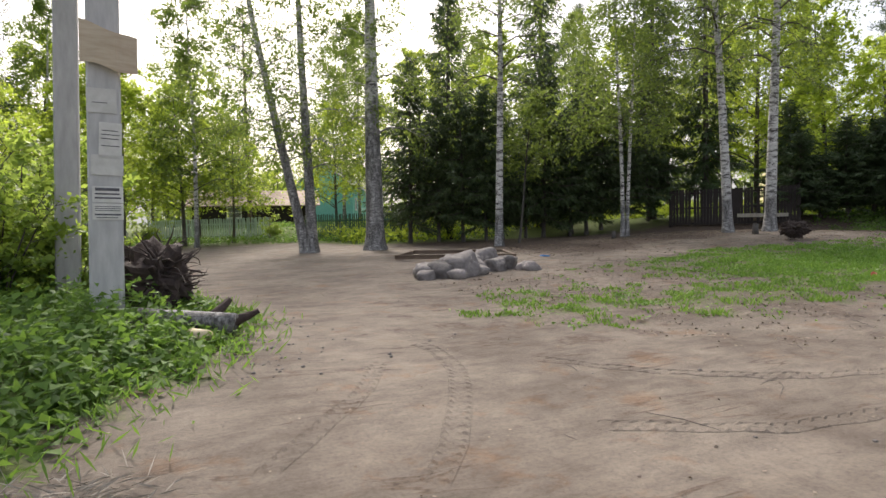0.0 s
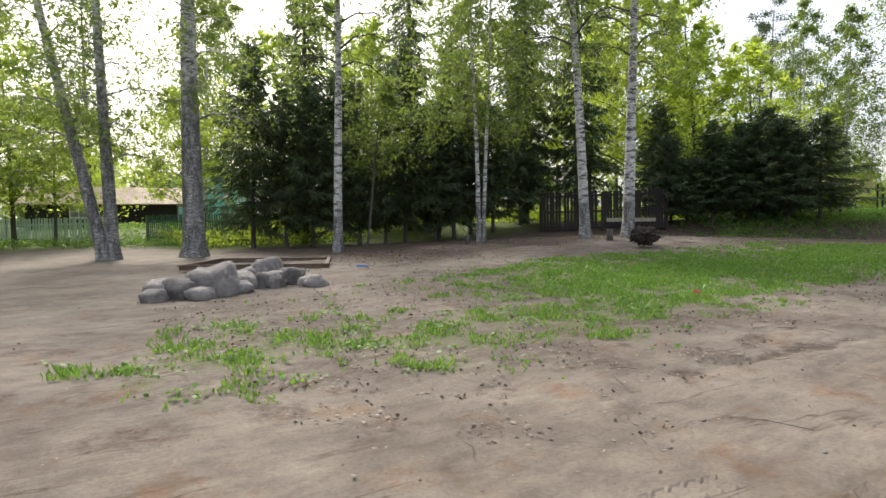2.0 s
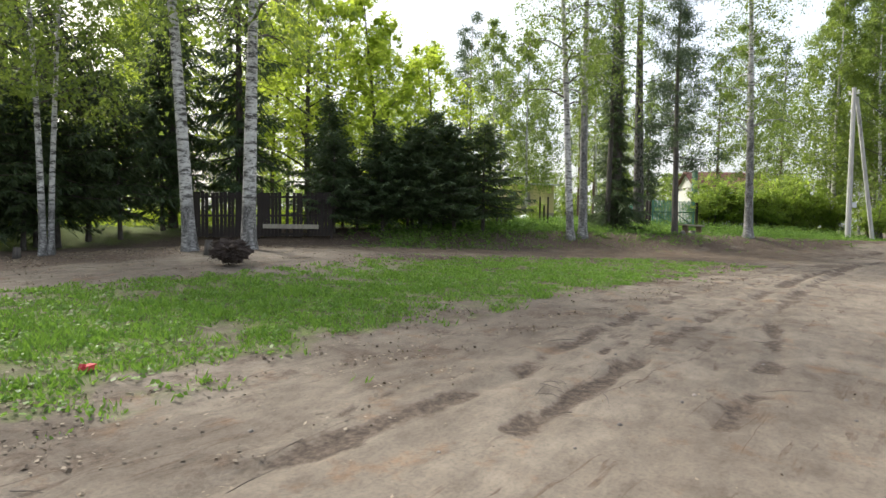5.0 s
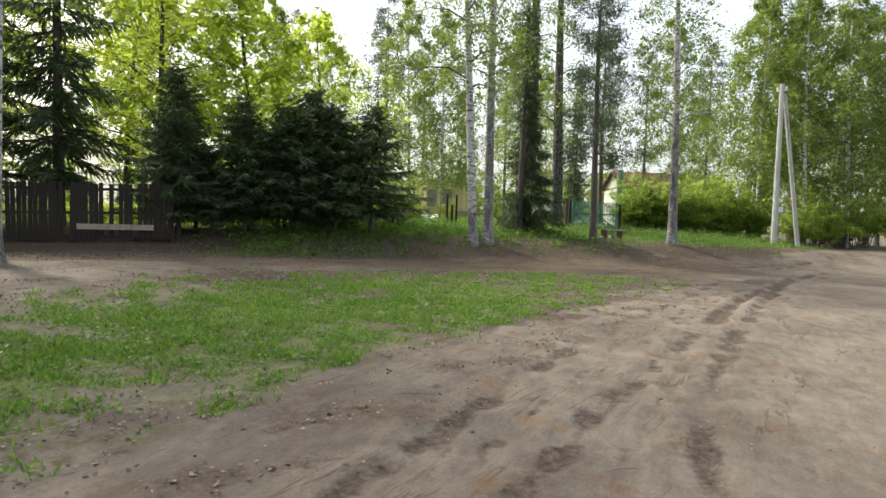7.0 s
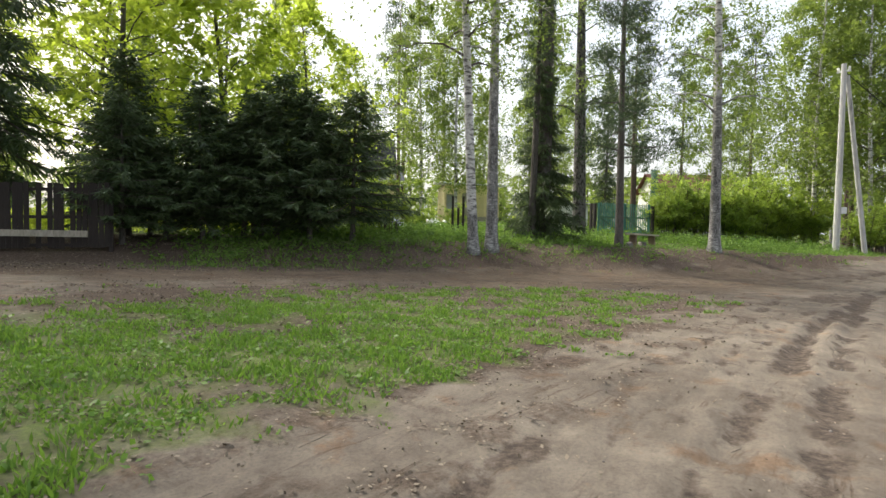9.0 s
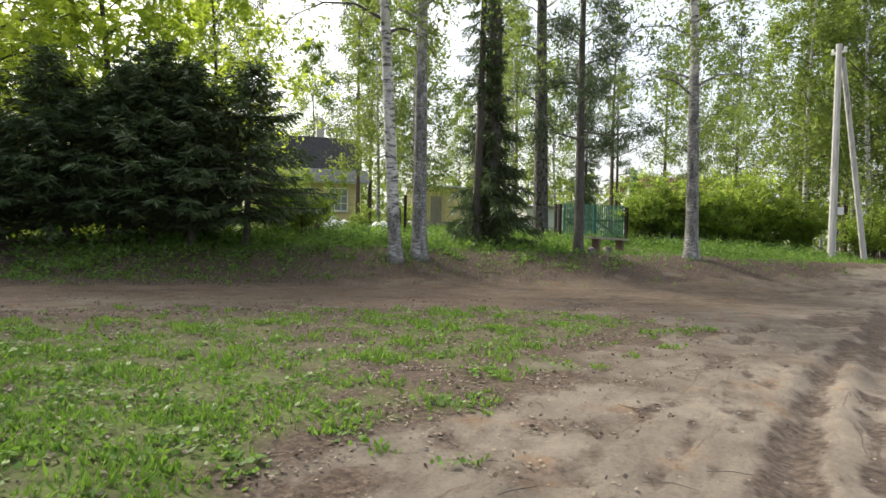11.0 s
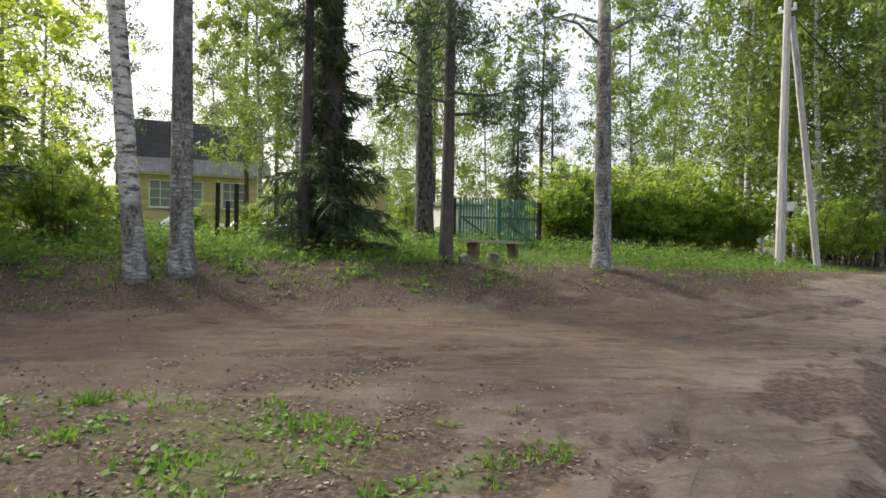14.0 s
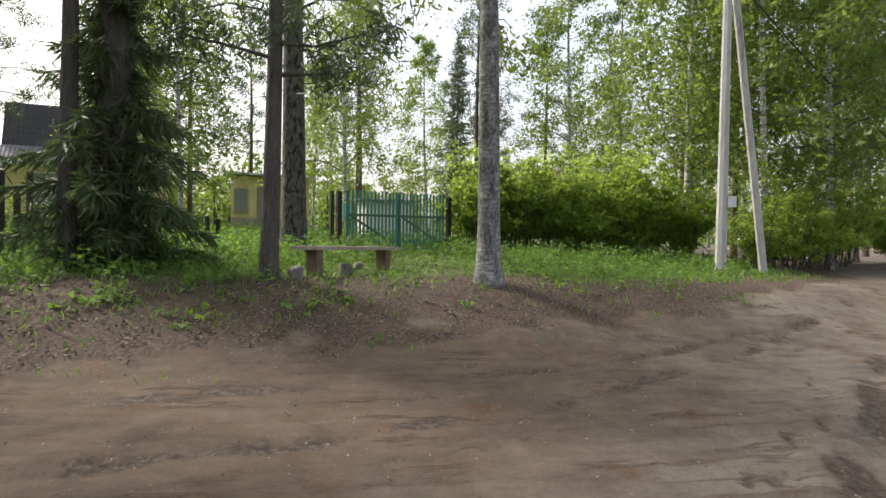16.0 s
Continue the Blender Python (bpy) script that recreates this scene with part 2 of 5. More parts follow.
PAINT_DKGREEN = surface("dark_green_paint", (0.03, 0.075, 0.045), (0.07, 0.14, 0.085), 8.0, 0.7, (3, 3, 0.7))
PAINT_BLUE = surface("pale_blue_paint", (0.36, 0.46, 0.47), (0.52, 0.6, 0.6), 8.0, 0.7, (3, 3, 0.7), 0.4, 0.005, ((0.3, 0.29, 0.25), 6.0, 0.66))
PAINT_TEAL = surface("teal_paint", (0.11, 0.34, 0.27), (0.2, 0.46, 0.37), 5.0, 0.7)
PAINT_YELLOW = surface("yellow_paint", (0.52, 0.44, 0.22), (0.7, 0.61, 0.34), 4.0, 0.75, (1, 1, 3))
PAINT_WHITE = surface("white_paint", (0.55, 0.55, 0.52), (0.78, 0.78, 0.75), 6.0, 0.6)
SLATE = surface("grey_corrugated_roofing", (0.1, 0.1, 0.115), (0.24, 0.235, 0.25), 5.0, 0.8, bump=0.4)
ROOF_DARK = surface("dark_ribbed_roofing", (0.035, 0.035, 0.042), (0.1, 0.095, 0.1), 5.0, 0.75)
ROOF_RED = surface("red_brown_roofing", (0.14, 0.055, 0.05), (0.24, 0.1, 0.085), 5.0, 0.8)
ROOF_RUST = surface("rusty_roofing", (0.3, 0.2, 0.15), (0.5, 0.38, 0.31), 3.0, 0.8)
BRICK = surface("whitewashed_brick", (0.38, 0.35, 0.31), (0.6, 0.57, 0.52), 9.0, 0.9, bump=0.6)
TARP = surface("white_sheeting", (0.6, 0.6, 0.6), (0.8, 0.8, 0.8), 5.0, 0.5, bump=0.5, dist=0.03)
METAL = surface("galvanised_metal", (0.4, 0.41, 0.42), (0.58, 0.59, 0.6), 8.0, 0.45, metal=0.7)
BLACK = surface("black_cable", (0.01, 0.01, 0.01), (0.03, 0.03, 0.03), 8.0, 0.6)
PLASTIC_RED = surface("red_plastic", (0.4, 0.03, 0.05), (0.6, 0.06, 0.08), 8.0, 0.4)
PLASTIC_BLUE = surface("blue_plastic", (0.02, 0.16, 0.5), (0.04, 0.25, 0.65), 8.0, 0.4)
CAR_WHITE = surface("white_car_paint", (0.62, 0.64, 0.66), (0.7, 0.72, 0.74), 3.0, 0.25, bump=0.0)
GLASS, gn, gl = shader("window_glass")
gn["Principled BSDF"].inputs["Base Color"].default_value = (0.22, 0.24, 0.23, 1)
gn["Principled BSDF"].inputs["Roughness"].default_value = 0.08


# ---- the lie of the land ----
def step(a, b, v):
    u = np.clip((v - a) / (b - a), 0, 1)
    return u * u * (3 - 2 * u)


def land(x, y):
    """Height of the ground: a gentle rise, the bank past the crossing track, a mound under two birches, the verge."""
    x, y = np.asarray(x, float), np.asarray(y, float)
    s = (x - 31.2) * 0.766 + (y - 9.5) * 0.643
    xc, yc = np.clip(x, -10, 60), np.clip(y, -12, 45)
    return (-0.093 + 0.0055 * xc + 0.0032 * yc + 0.00086 * xc * np.clip(yc, -5, 12) + 0.669 * step(-1.55, 1.5, s)
            + 0.369 * np.exp(-((x - 19) ** 2 + (y - 13) ** 2) / 40) + 0.349 * np.exp(-((x + 1.5) ** 2 + (y - 7) ** 2) / 9))


def gz(x, y):
    return float(land(x, y))


def wobble(x, y, size, seed=0.0):
    """Smooth irregular waves between about -1 and 1, for arrays."""
    r = np.random.RandomState(int(seed * 7) + 3)
    v = np.zeros_like(np.asarray(x, float))
    for k in range(7):
        a, f, p = r.uniform(0, 6.28), r.uniform(0.6, 1.9) / size, r.uniform(0, 6.28)
        v = v + np.sin(6.28 * f * (x * np.cos(a) + y * np.sin(a)) + p + 1.3 * np.sin(3.1 * f * (y * np.cos(a) - x * np.sin(a)) + p))
    return v / 3.6


def off_line(x, y, pts):
    """Distance to a line of plan points."""
    best = np.full(np.shape(x), 1e9)
    for (ax, ay), (bx, by) in zip(pts, pts[1:]):
        dx, dy = bx - ax, by - ay
        u = np.clip(((x - ax) * dx + (y - ay) * dy) / (dx * dx + dy * dy), 0, 1)
        best = np.minimum(best, np.hypot(x - ax - u * dx, y - ay - u * dy))
    return best


def inside(x, y, poly):
    """Signed distance to a closed plan outline, positive inside."""
    hit = np.zeros(np.shape(x), bool)
    for (ax, ay), (bx, by) in zip(poly, poly[1:] + poly[:1]):
        cross = ((ay > y) != (by > y)) & (x < (bx - ax) * (y - ay) / (by - ay + 1e-12) + ax)
        hit ^= cross
    d = off_line(x, y, poly + poly[:1])
    return np.where(hit, d, -d)


LAWN = [(3.6, 5.6), (7.2, 4.2), (12.0, 4.5), (15.0, 4.4), (18.0, 3.8), (23.0, 3.0), (26.5, 2.5), (29.8, 1.6), (29.8, 3.6), (28.4, 5.8), (25.7, 8.3), (22.5, 9.9), (17.0, 9.6), (13.5, 10.6), (9.0, 10.2), (5.5, 9.2)]
VERGE = [(-9, -2), (-0.8, 2.6), (0.2, 4.3), (0.8, 5.0), (1.2, 6.0), (1.5, 7.5), (0.8, 10.0), (0.4, 17.0), (0.0, 33.0), (-14, 40), (-20, 10)]
BANK = [(24.0, 12.6), (28.0, 10.2), (31.3, 8.0), (33.0, 6.1), (34.6, 4.4), (36.4, 2.6), (37.8, 1.2), (40.0, -0.9), (46.0, -4.6), (60, -8), (70, 10), (50, 30), (30, 26)]
RUTS = [[(8, 3.6), (10.9, 3.2), (13.4, 2.8), (16, 2.7), (20.8, 2.4), (26, 1.5), (31.5, 0.7)], [(12.6, 2.2), (14.7, 2.0), (17.3, 1.8), (20.5, 1.4), (27.4, 0.3), (37, -2.2)],
        [(13.5, 1.0), (15.9, 0.8), (19.0, 0.9), (22.3, 0.6), (27.3, -0.1), (34.6, -1.3)], [(24, 0.8), (26.7, 0.5), (29.3, -0.1), (33, -1.0), (40, -3.2)],
        [(22, 13.4), (28, 9.0), (30.7, 7.1), (31.8, 6.1), (33.1, 4.4), (36, 1.2), (40.8, -2.5)], [(29.0, 7.0), (31.0, 4.6), (33.0, 2.5), (34.8, 0.8), (38, -0.9), (46, -5.5)]]


def relief_height(x, y):
    """Ruts, hollows and lumps laid on the land."""
    z = 0.006 * wobble(x, y, 3.0, 1) + 0.008 * wobble(x, y, 0.8, 2) + 0.004 * wobble(x, y, 0.33, 9)
    for k, r in enumerate(RUTS):
        d = off_line(x, y, r) + 0.05 * wobble(x, y, 1.1, 3 + k)
        z += -0.03 * np.exp(-(d / 0.11) ** 4) * step(-0.9, 0.5, wobble(x, y, 2.4, 60 + k)) + 0.011 * np.exp(-((d - 0.22) / 0.08) ** 2)
        fade = step(0.6, 1.4, np.hypot(x - r[0][0], y - r[0][1]))
        for side, wide in ((0.4, 0.035), (0.62, 0.028)):
            z += -0.018 * fade * np.exp(-((d - side) / wide) ** 2) * step(-0.2, 0.4, wobble(x, y, 1.7, 70 + k + side))
    z += -0.06 * np.exp(-(off_line(x, y, [(30.0, 4.25), (31.3, 3.65)]) / 0.45) ** 2)
    lawn = inside(x, y, LAWN)
    z += 0.03 * step(-0.2, 0.8, lawn)
    return z


# ---- building helpers ----
class Mesh:
    """Collects vertices and faces of one mesh."""

    def __init__(self):
        self.v, self.f = [], []

    def box(self, size, m):
        k = len(self.v)
        sx, sy, sz = (s / 2 for s in size)
        b = min(sx, sy, sz) * 0.12
        for z in (-1, 1):
            for x, y in ((-1, -1), (1, -1), (1, 1), (-1, 1)):
                ins = b if z > 0 else 0
                self.v.append(m @ Vector((x * (sx - ins), y * (sy - ins), z * sz)))
            if z < 0:
                for x, y in ((-1, -1), (1, -1), (1, 1), (-1, 1)):
                    self.v.append(m @ Vector((x * sx, y * sy, sz - b)))
        q = [(3, 2, 1, 0), (8, 9, 10, 11)]
        for a in range(4):
            c = (a + 1) % 4
            q += [(a, c, 4 + c, 4 + a), (4 + a, 4 + c, 8 + c, 8 + a)]
        self.f += [tuple(k + i for i in f) for f in q]
        return self

    def tube(self, pts, radii, sides=8, squash=1.0, cap=True):
        k = len(self.v)
        pts = [Vector(p) for p in pts]
        side = Vector((1, 0, 0))
        for i, p in enumerate(pts):
            d = (pts[min(i + 1, len(pts) - 1)] - pts[max(i - 1, 0)]).normalized()
            if abs(d.dot(side)) > 0.95:
                side = Vector((0, 1, 0))
            u = (side - d * side.dot(d)).normalized()
            w = d.cross(u)
            for s in range(sides):
                a = 6.28318 * s / sides
                self.v.append(p + (u * math.cos(a) + w * math.sin(a) * squash) * radii[i])
        for i in range(len(pts) - 1):
            for s in range(sides):
                t = (s + 1) % sides
                self.f.append((k + i * sides + s, k + i * sides + t, k + (i + 1) * sides + t, k + (i + 1) * sides + s))
        if cap:
            self.f.append(tuple(k + s for s in reversed(range(sides))))
            self.f.append(tuple(k + (len(pts) - 1) * sides + s for s in range(sides)))
        return self

    def poly(self, pts):
        k = len(self.v)
        self.v += [Vector(p) for p in pts]
        self.f.append(tuple(range(k, k + len(pts))))
        return self

    def data(self, name, material, smooth=False):
        me = bpy.data.meshes.new(name)
        me.from_pydata([tuple(p) for p in self.v], [], self.f)
        me.materials.append(material)
        if smooth:
            me.polygons.foreach_set("use_smooth", [True] * len(me.polygons))
        me.update()
        return me


def quads(name, corners, material):
    """One mesh of loose faces from an (n, corners, 3) array."""
    n, c = corners.shape[:2]
    me = bpy.data.meshes.new(name)
    me.vertices.add(c * n)
    me.vertices.foreach_set("co", np.asarray(corners, np.float32).ravel())
    me.loops.add(c * n)
    me.loops.foreach_set("vertex_index", np.arange(c * n, dtype=np.int32))
    me.polygons.add(n)
    me.polygons.foreach_set("loop_start", np.arange(0, c * n, c, dtype=np.int32))
    me.materials.append(material)
    me.update(calc_edges=True)
    return me


def thing(name, m, label, category, group="", kind=""):
    ob = new(name)
    ob.matrix_world = m
    ob.empty_display_size = 0.2
    return tagged(ob, label, category, group, kind)


def part(name, data, parent, label="", m=None):
    ob = new(name, data)
    ob.parent = parent
    if m is not None:
        ob.matrix_basis = m
    return tagged(ob, label)


def solo(name, data, m, label, category, group="", kind=""):
    ob = new(name, data)
    ob.matrix_world = m
    return tagged(ob, label, category, group, kind)


def unit(v):
    return v / np.maximum(np.linalg.norm(v, axis=-1, keepdims=True), 1e-9)


def leaves(centres, size, rng, flat=0.0, slim=0.62, corners=4):
    """Leaf blades at the centres, turned every way; flat: how level they lie; kites, or three-cornered for far crowns."""
    n = len(centres)
    u = unit(rng.normal(size=(n, 3)) * np.array([1, 1, 1 - 0.8 * flat]))
    w = rng.normal(size=(n, 3))
    if flat:
        w = w * np.array([1, 1, min(0.3, 1.1 - flat)])
    w = unit(np.cross(u, unit(np.cross(w, u)))) if not flat else unit(w - (w * u).sum(-1, keepdims=True) * u)
    s = np.reshape(size, (-1, 1)) * rng.uniform(0.6, 1.35, size=(n, 1))
    c = np.asarray(centres)
    if corners == 3:
        return np.stack([c - u * s + w * s * slim, c + u * s * 1.1, c - u * s * 0.7 - w * s * slim], 1)
    return np.stack([c - u * s, c + w * s * slim - u * s * 0.15, c + u * s, c - w * s * slim - u * s * 0.15], 1)


def strips(a, b, width, rng):
    """Slim tapering blades from points a to points b."""
    d = unit(b - a)
    side = unit(np.cross(d, rng.normal(size=a.shape)))
    mid = a + (b - a) * 0.45
    w = np.asarray(width).reshape(-1, 1) if np.ndim(width) else width
    return np.stack([a, mid + side * w, b, mid - side * w], 1)


# ---- ground ----
def axis(lo, hi, fine, far):
    """Grid lines: close-set between lo and hi, wider and wider out to the horizon."""
    mid = np.arange(lo, hi + fine, fine)
    out = np.cumsum(fine * 1.17 ** np.arange(1, 60))
    out = out[out < far]
    return np.concatenate([lo - out[::-1], mid, hi + out])


def ground_sheet():
    xs, ys = axis(-3.0, 42.0, 0.09, 900.0), axis(-2.5, 12.0, 0.09, 900.0)
    x, y = np.meshgrid(xs, ys)
    near = np.exp(-(np.maximum(0, np.hypot((x - 20) / 30, (y - 5) / 16) - 1) * 3) ** 2)
    z = land(x, y) + relief_height(x, y) * near
    me = bpy.data.meshes.new("ground")
    nx, ny = len(xs), len(ys)
    me.vertices.add(nx * ny)
    me.vertices.foreach_set("co", np.stack([x, y, z], -1).astype(np.float32).ravel())
    i = (np.arange(ny - 1)[:, None] * nx + np.arange(nx - 1)).ravel()
    idx = np.stack([i, i + 1, i + nx + 1, i + nx], -1).astype(np.int32)
    me.loops.add(idx.size)
    me.loops.foreach_set("vertex_index", idx.ravel())
    me.polygons.add(len(idx))
    me.polygons.foreach_set("loop_start", np.arange(0, idx.size, 4, dtype=np.int32))
    me.polygons.foreach_set("use_smooth", np.ones(len(idx), bool))
    me.update(calc_edges=True)
    for key, v in (("grass", grassy(x, y)), ("litter", littered(x, y)), ("damp", damp_soil(x, y)), ("brown", brown_soil_and_shade(x, y))):
        me.attributes.new(key, "FLOAT", "POINT").data.foreach_set("value", np.clip(v, 0, 1).astype(np.float32).ravel())
    me.materials.append(SOIL)
    return solo("ground", me, Matrix(), "sandy brown dirt road with ruts, worn grass and leaf litter", "ground", kind="structure")


def grassy(x, y):
    lawn = inside(x, y, LAWN) + 0.45 * wobble(x, y, 2.2, 11) + 0.25 * wobble(x, y, 0.7, 12)
    worn = 1 - 0.4 * step(0.35, 1.0, wobble(x, y, 3.4, 13)) - 0.45 * np.exp(-((x - 7.6) / 2.5) ** 2 - ((y - 8.2) / 1.6) ** 2)
    worn = worn - 0.3 * step(12.5, 8.0, x) - 0.22 * step(-0.2, 0.6, wobble(x, y, 1.5, 55)) * step(15, 9, x) - 0.4 * step(6.0, 8.4, y) * step(14, 19, x) - 0.25 * step(7.8, 9.2, y)
    g = (0.92 - 0.3 * step(7.0, 3.0, y - 0.05 * x) * step(26, 18, x)) * step(-0.35, 0.8, lawn) * worn * (1 - 0.46 * step(21.5, 25.5, x))
    g = np.maximum(g, 0.95 * step(-0.2, 0.5, inside(x, y, VERGE) + 0.2 * wobble(x, y, 0.9, 14)))
    g = np.maximum(g, 0.9 * step(1.7, 3.2, inside(x, y, BANK) + 0.5 * wobble(x, y, 1.6, 15)))
    return np.maximum(g, 0.95 * step(22.5, 25.5, y + 0.35 * (x - 11) * (x > 11)) * step(7, 10, x) + 0.8 * step(26, 34, y))


def littered(x, y):
    edge = np.exp(-(np.maximum(0, np.abs(inside(x, y, LAWN) + 0.5) - 0.4) / 0.45) ** 2) * 0.5 * step(-0.6, 0.8, wobble(x, y, 1.3, 16))
    bank = step(-0.5, 0.4, inside(x, y, BANK) + 0.3 * wobble(x, y, 1.2, 17))
    wood = 0.8 * step(11.0, 14.0, y + 0.6 * wobble(x, y, 2.5, 18)) * step(8, 12, x)
    soil = 0.66 * step(-0.6, 0.3, inside(x, y, LAWN) + 0.4 * wobble(x, y, 1.1, 19)) * (0.65 + 0.5 * step(18, 24, x))
    edge = np.maximum(edge, soil)
    pool = 0.9 * np.exp(-((off_line(x, y, [(29.9, 4.3), (31.4, 3.6)]) + 0.1 * wobble(x, y, 0.7, 31)) / 0.26) ** 4)
    return np.maximum(np.maximum(edge, 0.85 * bank), np.maximum(wood, pool))


def brown_soil_and_shade(x, y):
    """The crossing track's browner soil, with the bank trees' shade painted into the same mask."""
    cross = np.minimum(off_line(x, y, RUTS[4]), off_line(x, y, RUTS[5]))
    return step(2.6, 0.6, cross + 0.5 * wobble(x, y, 1.7, 32)) * step(-2.5, 1.5, y - 0.12 * (38 - x))


def damp_soil(x, y):
    d = np.exp(-((off_line(x, y, [(29.9, 4.3), (31.4, 3.6)]) + 0.1 * wobble(x, y, 0.7, 31)) / 0.3) ** 4) + np.exp(-(off_line(x, y, [(31.7, -0.1), (32.9, -0.4)]) / 0.42) ** 4)
    for k, r in enumerate(RUTS):
        o = off_line(x, y, r) + 0.05 * wobble(x, y, 1.1, 3 + k)
        d = d + 1.15 * np.exp(-(o / 0.13) ** 2) * step(-0.7, 0.4, wobble(x, y, 2.0, 20 + k))
        fade = step(0.6, 1.4, np.hypot(x - r[0][0], y - r[0][1]))
        for side, wide in ((0.4, 0.05), (0.62, 0.04)):
            d = d + 0.62 * fade * np.exp(-((o - side) / wide) ** 2) * step(-0.2, 0.4, wobble(x, y, 1.7, 70 + k + side))
    return d * (0.8 + 0.3 * wobble(x, y, 0.6, 30))


ground_sheet()


def tyre_track(pts, width):
    """A pressed tyre print: two shoulders and a row of tread lugs along a bent line."""
    m = Mesh()
    pts = [np.array(p, float) for p in pts]
    path = []
    for a, b in zip(pts, pts[1:]):
        n = max(2, int(np.hypot(*(b - a)) / 0.035))
        path += [a + (b - a) * k / n for k in range(n)]
    path = np.array(path)
    for _ in range(12):
        path[1:-1] = (path[:-2] + 2 * path[1:-1] + path[2:]) / 4
    d = np.gradient(path, axis=0)
    nrm = unit(np.stack([-d[:, 1], d[:, 0]], -1))
    cols = np.array([-1.25, -1.0, -0.72, -0.4, 0.0, 0.4, 0.72, 1.0, 1.25]) * width / 2
    for k in range(len(path)):
        p = path[k] + nrm[k] * cols[:, None]
        base = land(p[:, 0], p[:, 1]) + relief_height(p[:, 0], p[:, 1])
        lug = 0.011 if k % 3 == 0 else -0.005
        h = np.array([-0.01, 0.004, lug, lug * 0.4, 0.003, -lug * 0.4, lug, 0.004, -0.01])
        ends = min(1.0, k / 14, (len(path) - 1 - k) / 14)
        for q, b, e in zip(p, base, h):
            m.v.append(Vector((q[0], q[1], b + e * ends - 0.03 * (1 - ends))))
    n = len(cols)
    for k in range(len(path) - 1):
        for c in range(n - 1):
            i = k * n + c
            m.f.append((i, i + 1, i + n + 1, i + n))
    return m.data("tyre_track", SOIL)


for track, wide in (([(1.2, 2.2), (1.8, 2.9), (2.3, 3.7), (2.6, 4.3), (2.75, 5.0), (2.6, 5.8)], 0.17), ([(0.5, 2.7), (1.2, 3.5), (1.7, 4.1), (2.3, 5.2)], 0.15),
                    ([(3.2, 4.7), (3.8, 3.7), (4.3, 3.2), (4.8, 2.8), (5.6, 2.5), (7.0, 2.3)], 0.16), ([(2.4, 3.0), (3.6, 2.2), (5.2, 1.9), (7.5, 1.9)], 0.16)):
    solo("tyre_track", tyre_track(track, wide), Matrix(), "tyre tread print pressed into the dirt road", "tyre track", "tyre prints on the road", "structure")


# ---- plants ----
def trunk_line(height, lean, rng, rings=14, bend=0.12):
    a, b = rng.uniform(0, 6.28, 2)
    t = np.linspace(0, 1, rings + 4) ** 1.9
    x = lean[0] * t + bend * np.sin(t * 5 + a) * t
    y = lean[1] * t + bend * np.sin(t * 4 + b) * t
    return np.stack([x, y, t * height - 0.15 * (t == 0)], -1)


def trunk_radii(line, r0, height, flare=0.5):
    t = np.clip(line[:, 2] / height, 0, 1)
    return r0 * ((1 - t) ** 0.8 * 0.95 + 0.03 + flare * np.exp(-np.clip(line[:, 2], 0, None) / 0.26))


def along(line, z):
    return np.array([np.interp(z, line[:, 2], line[:, k]) for k in range(3)])


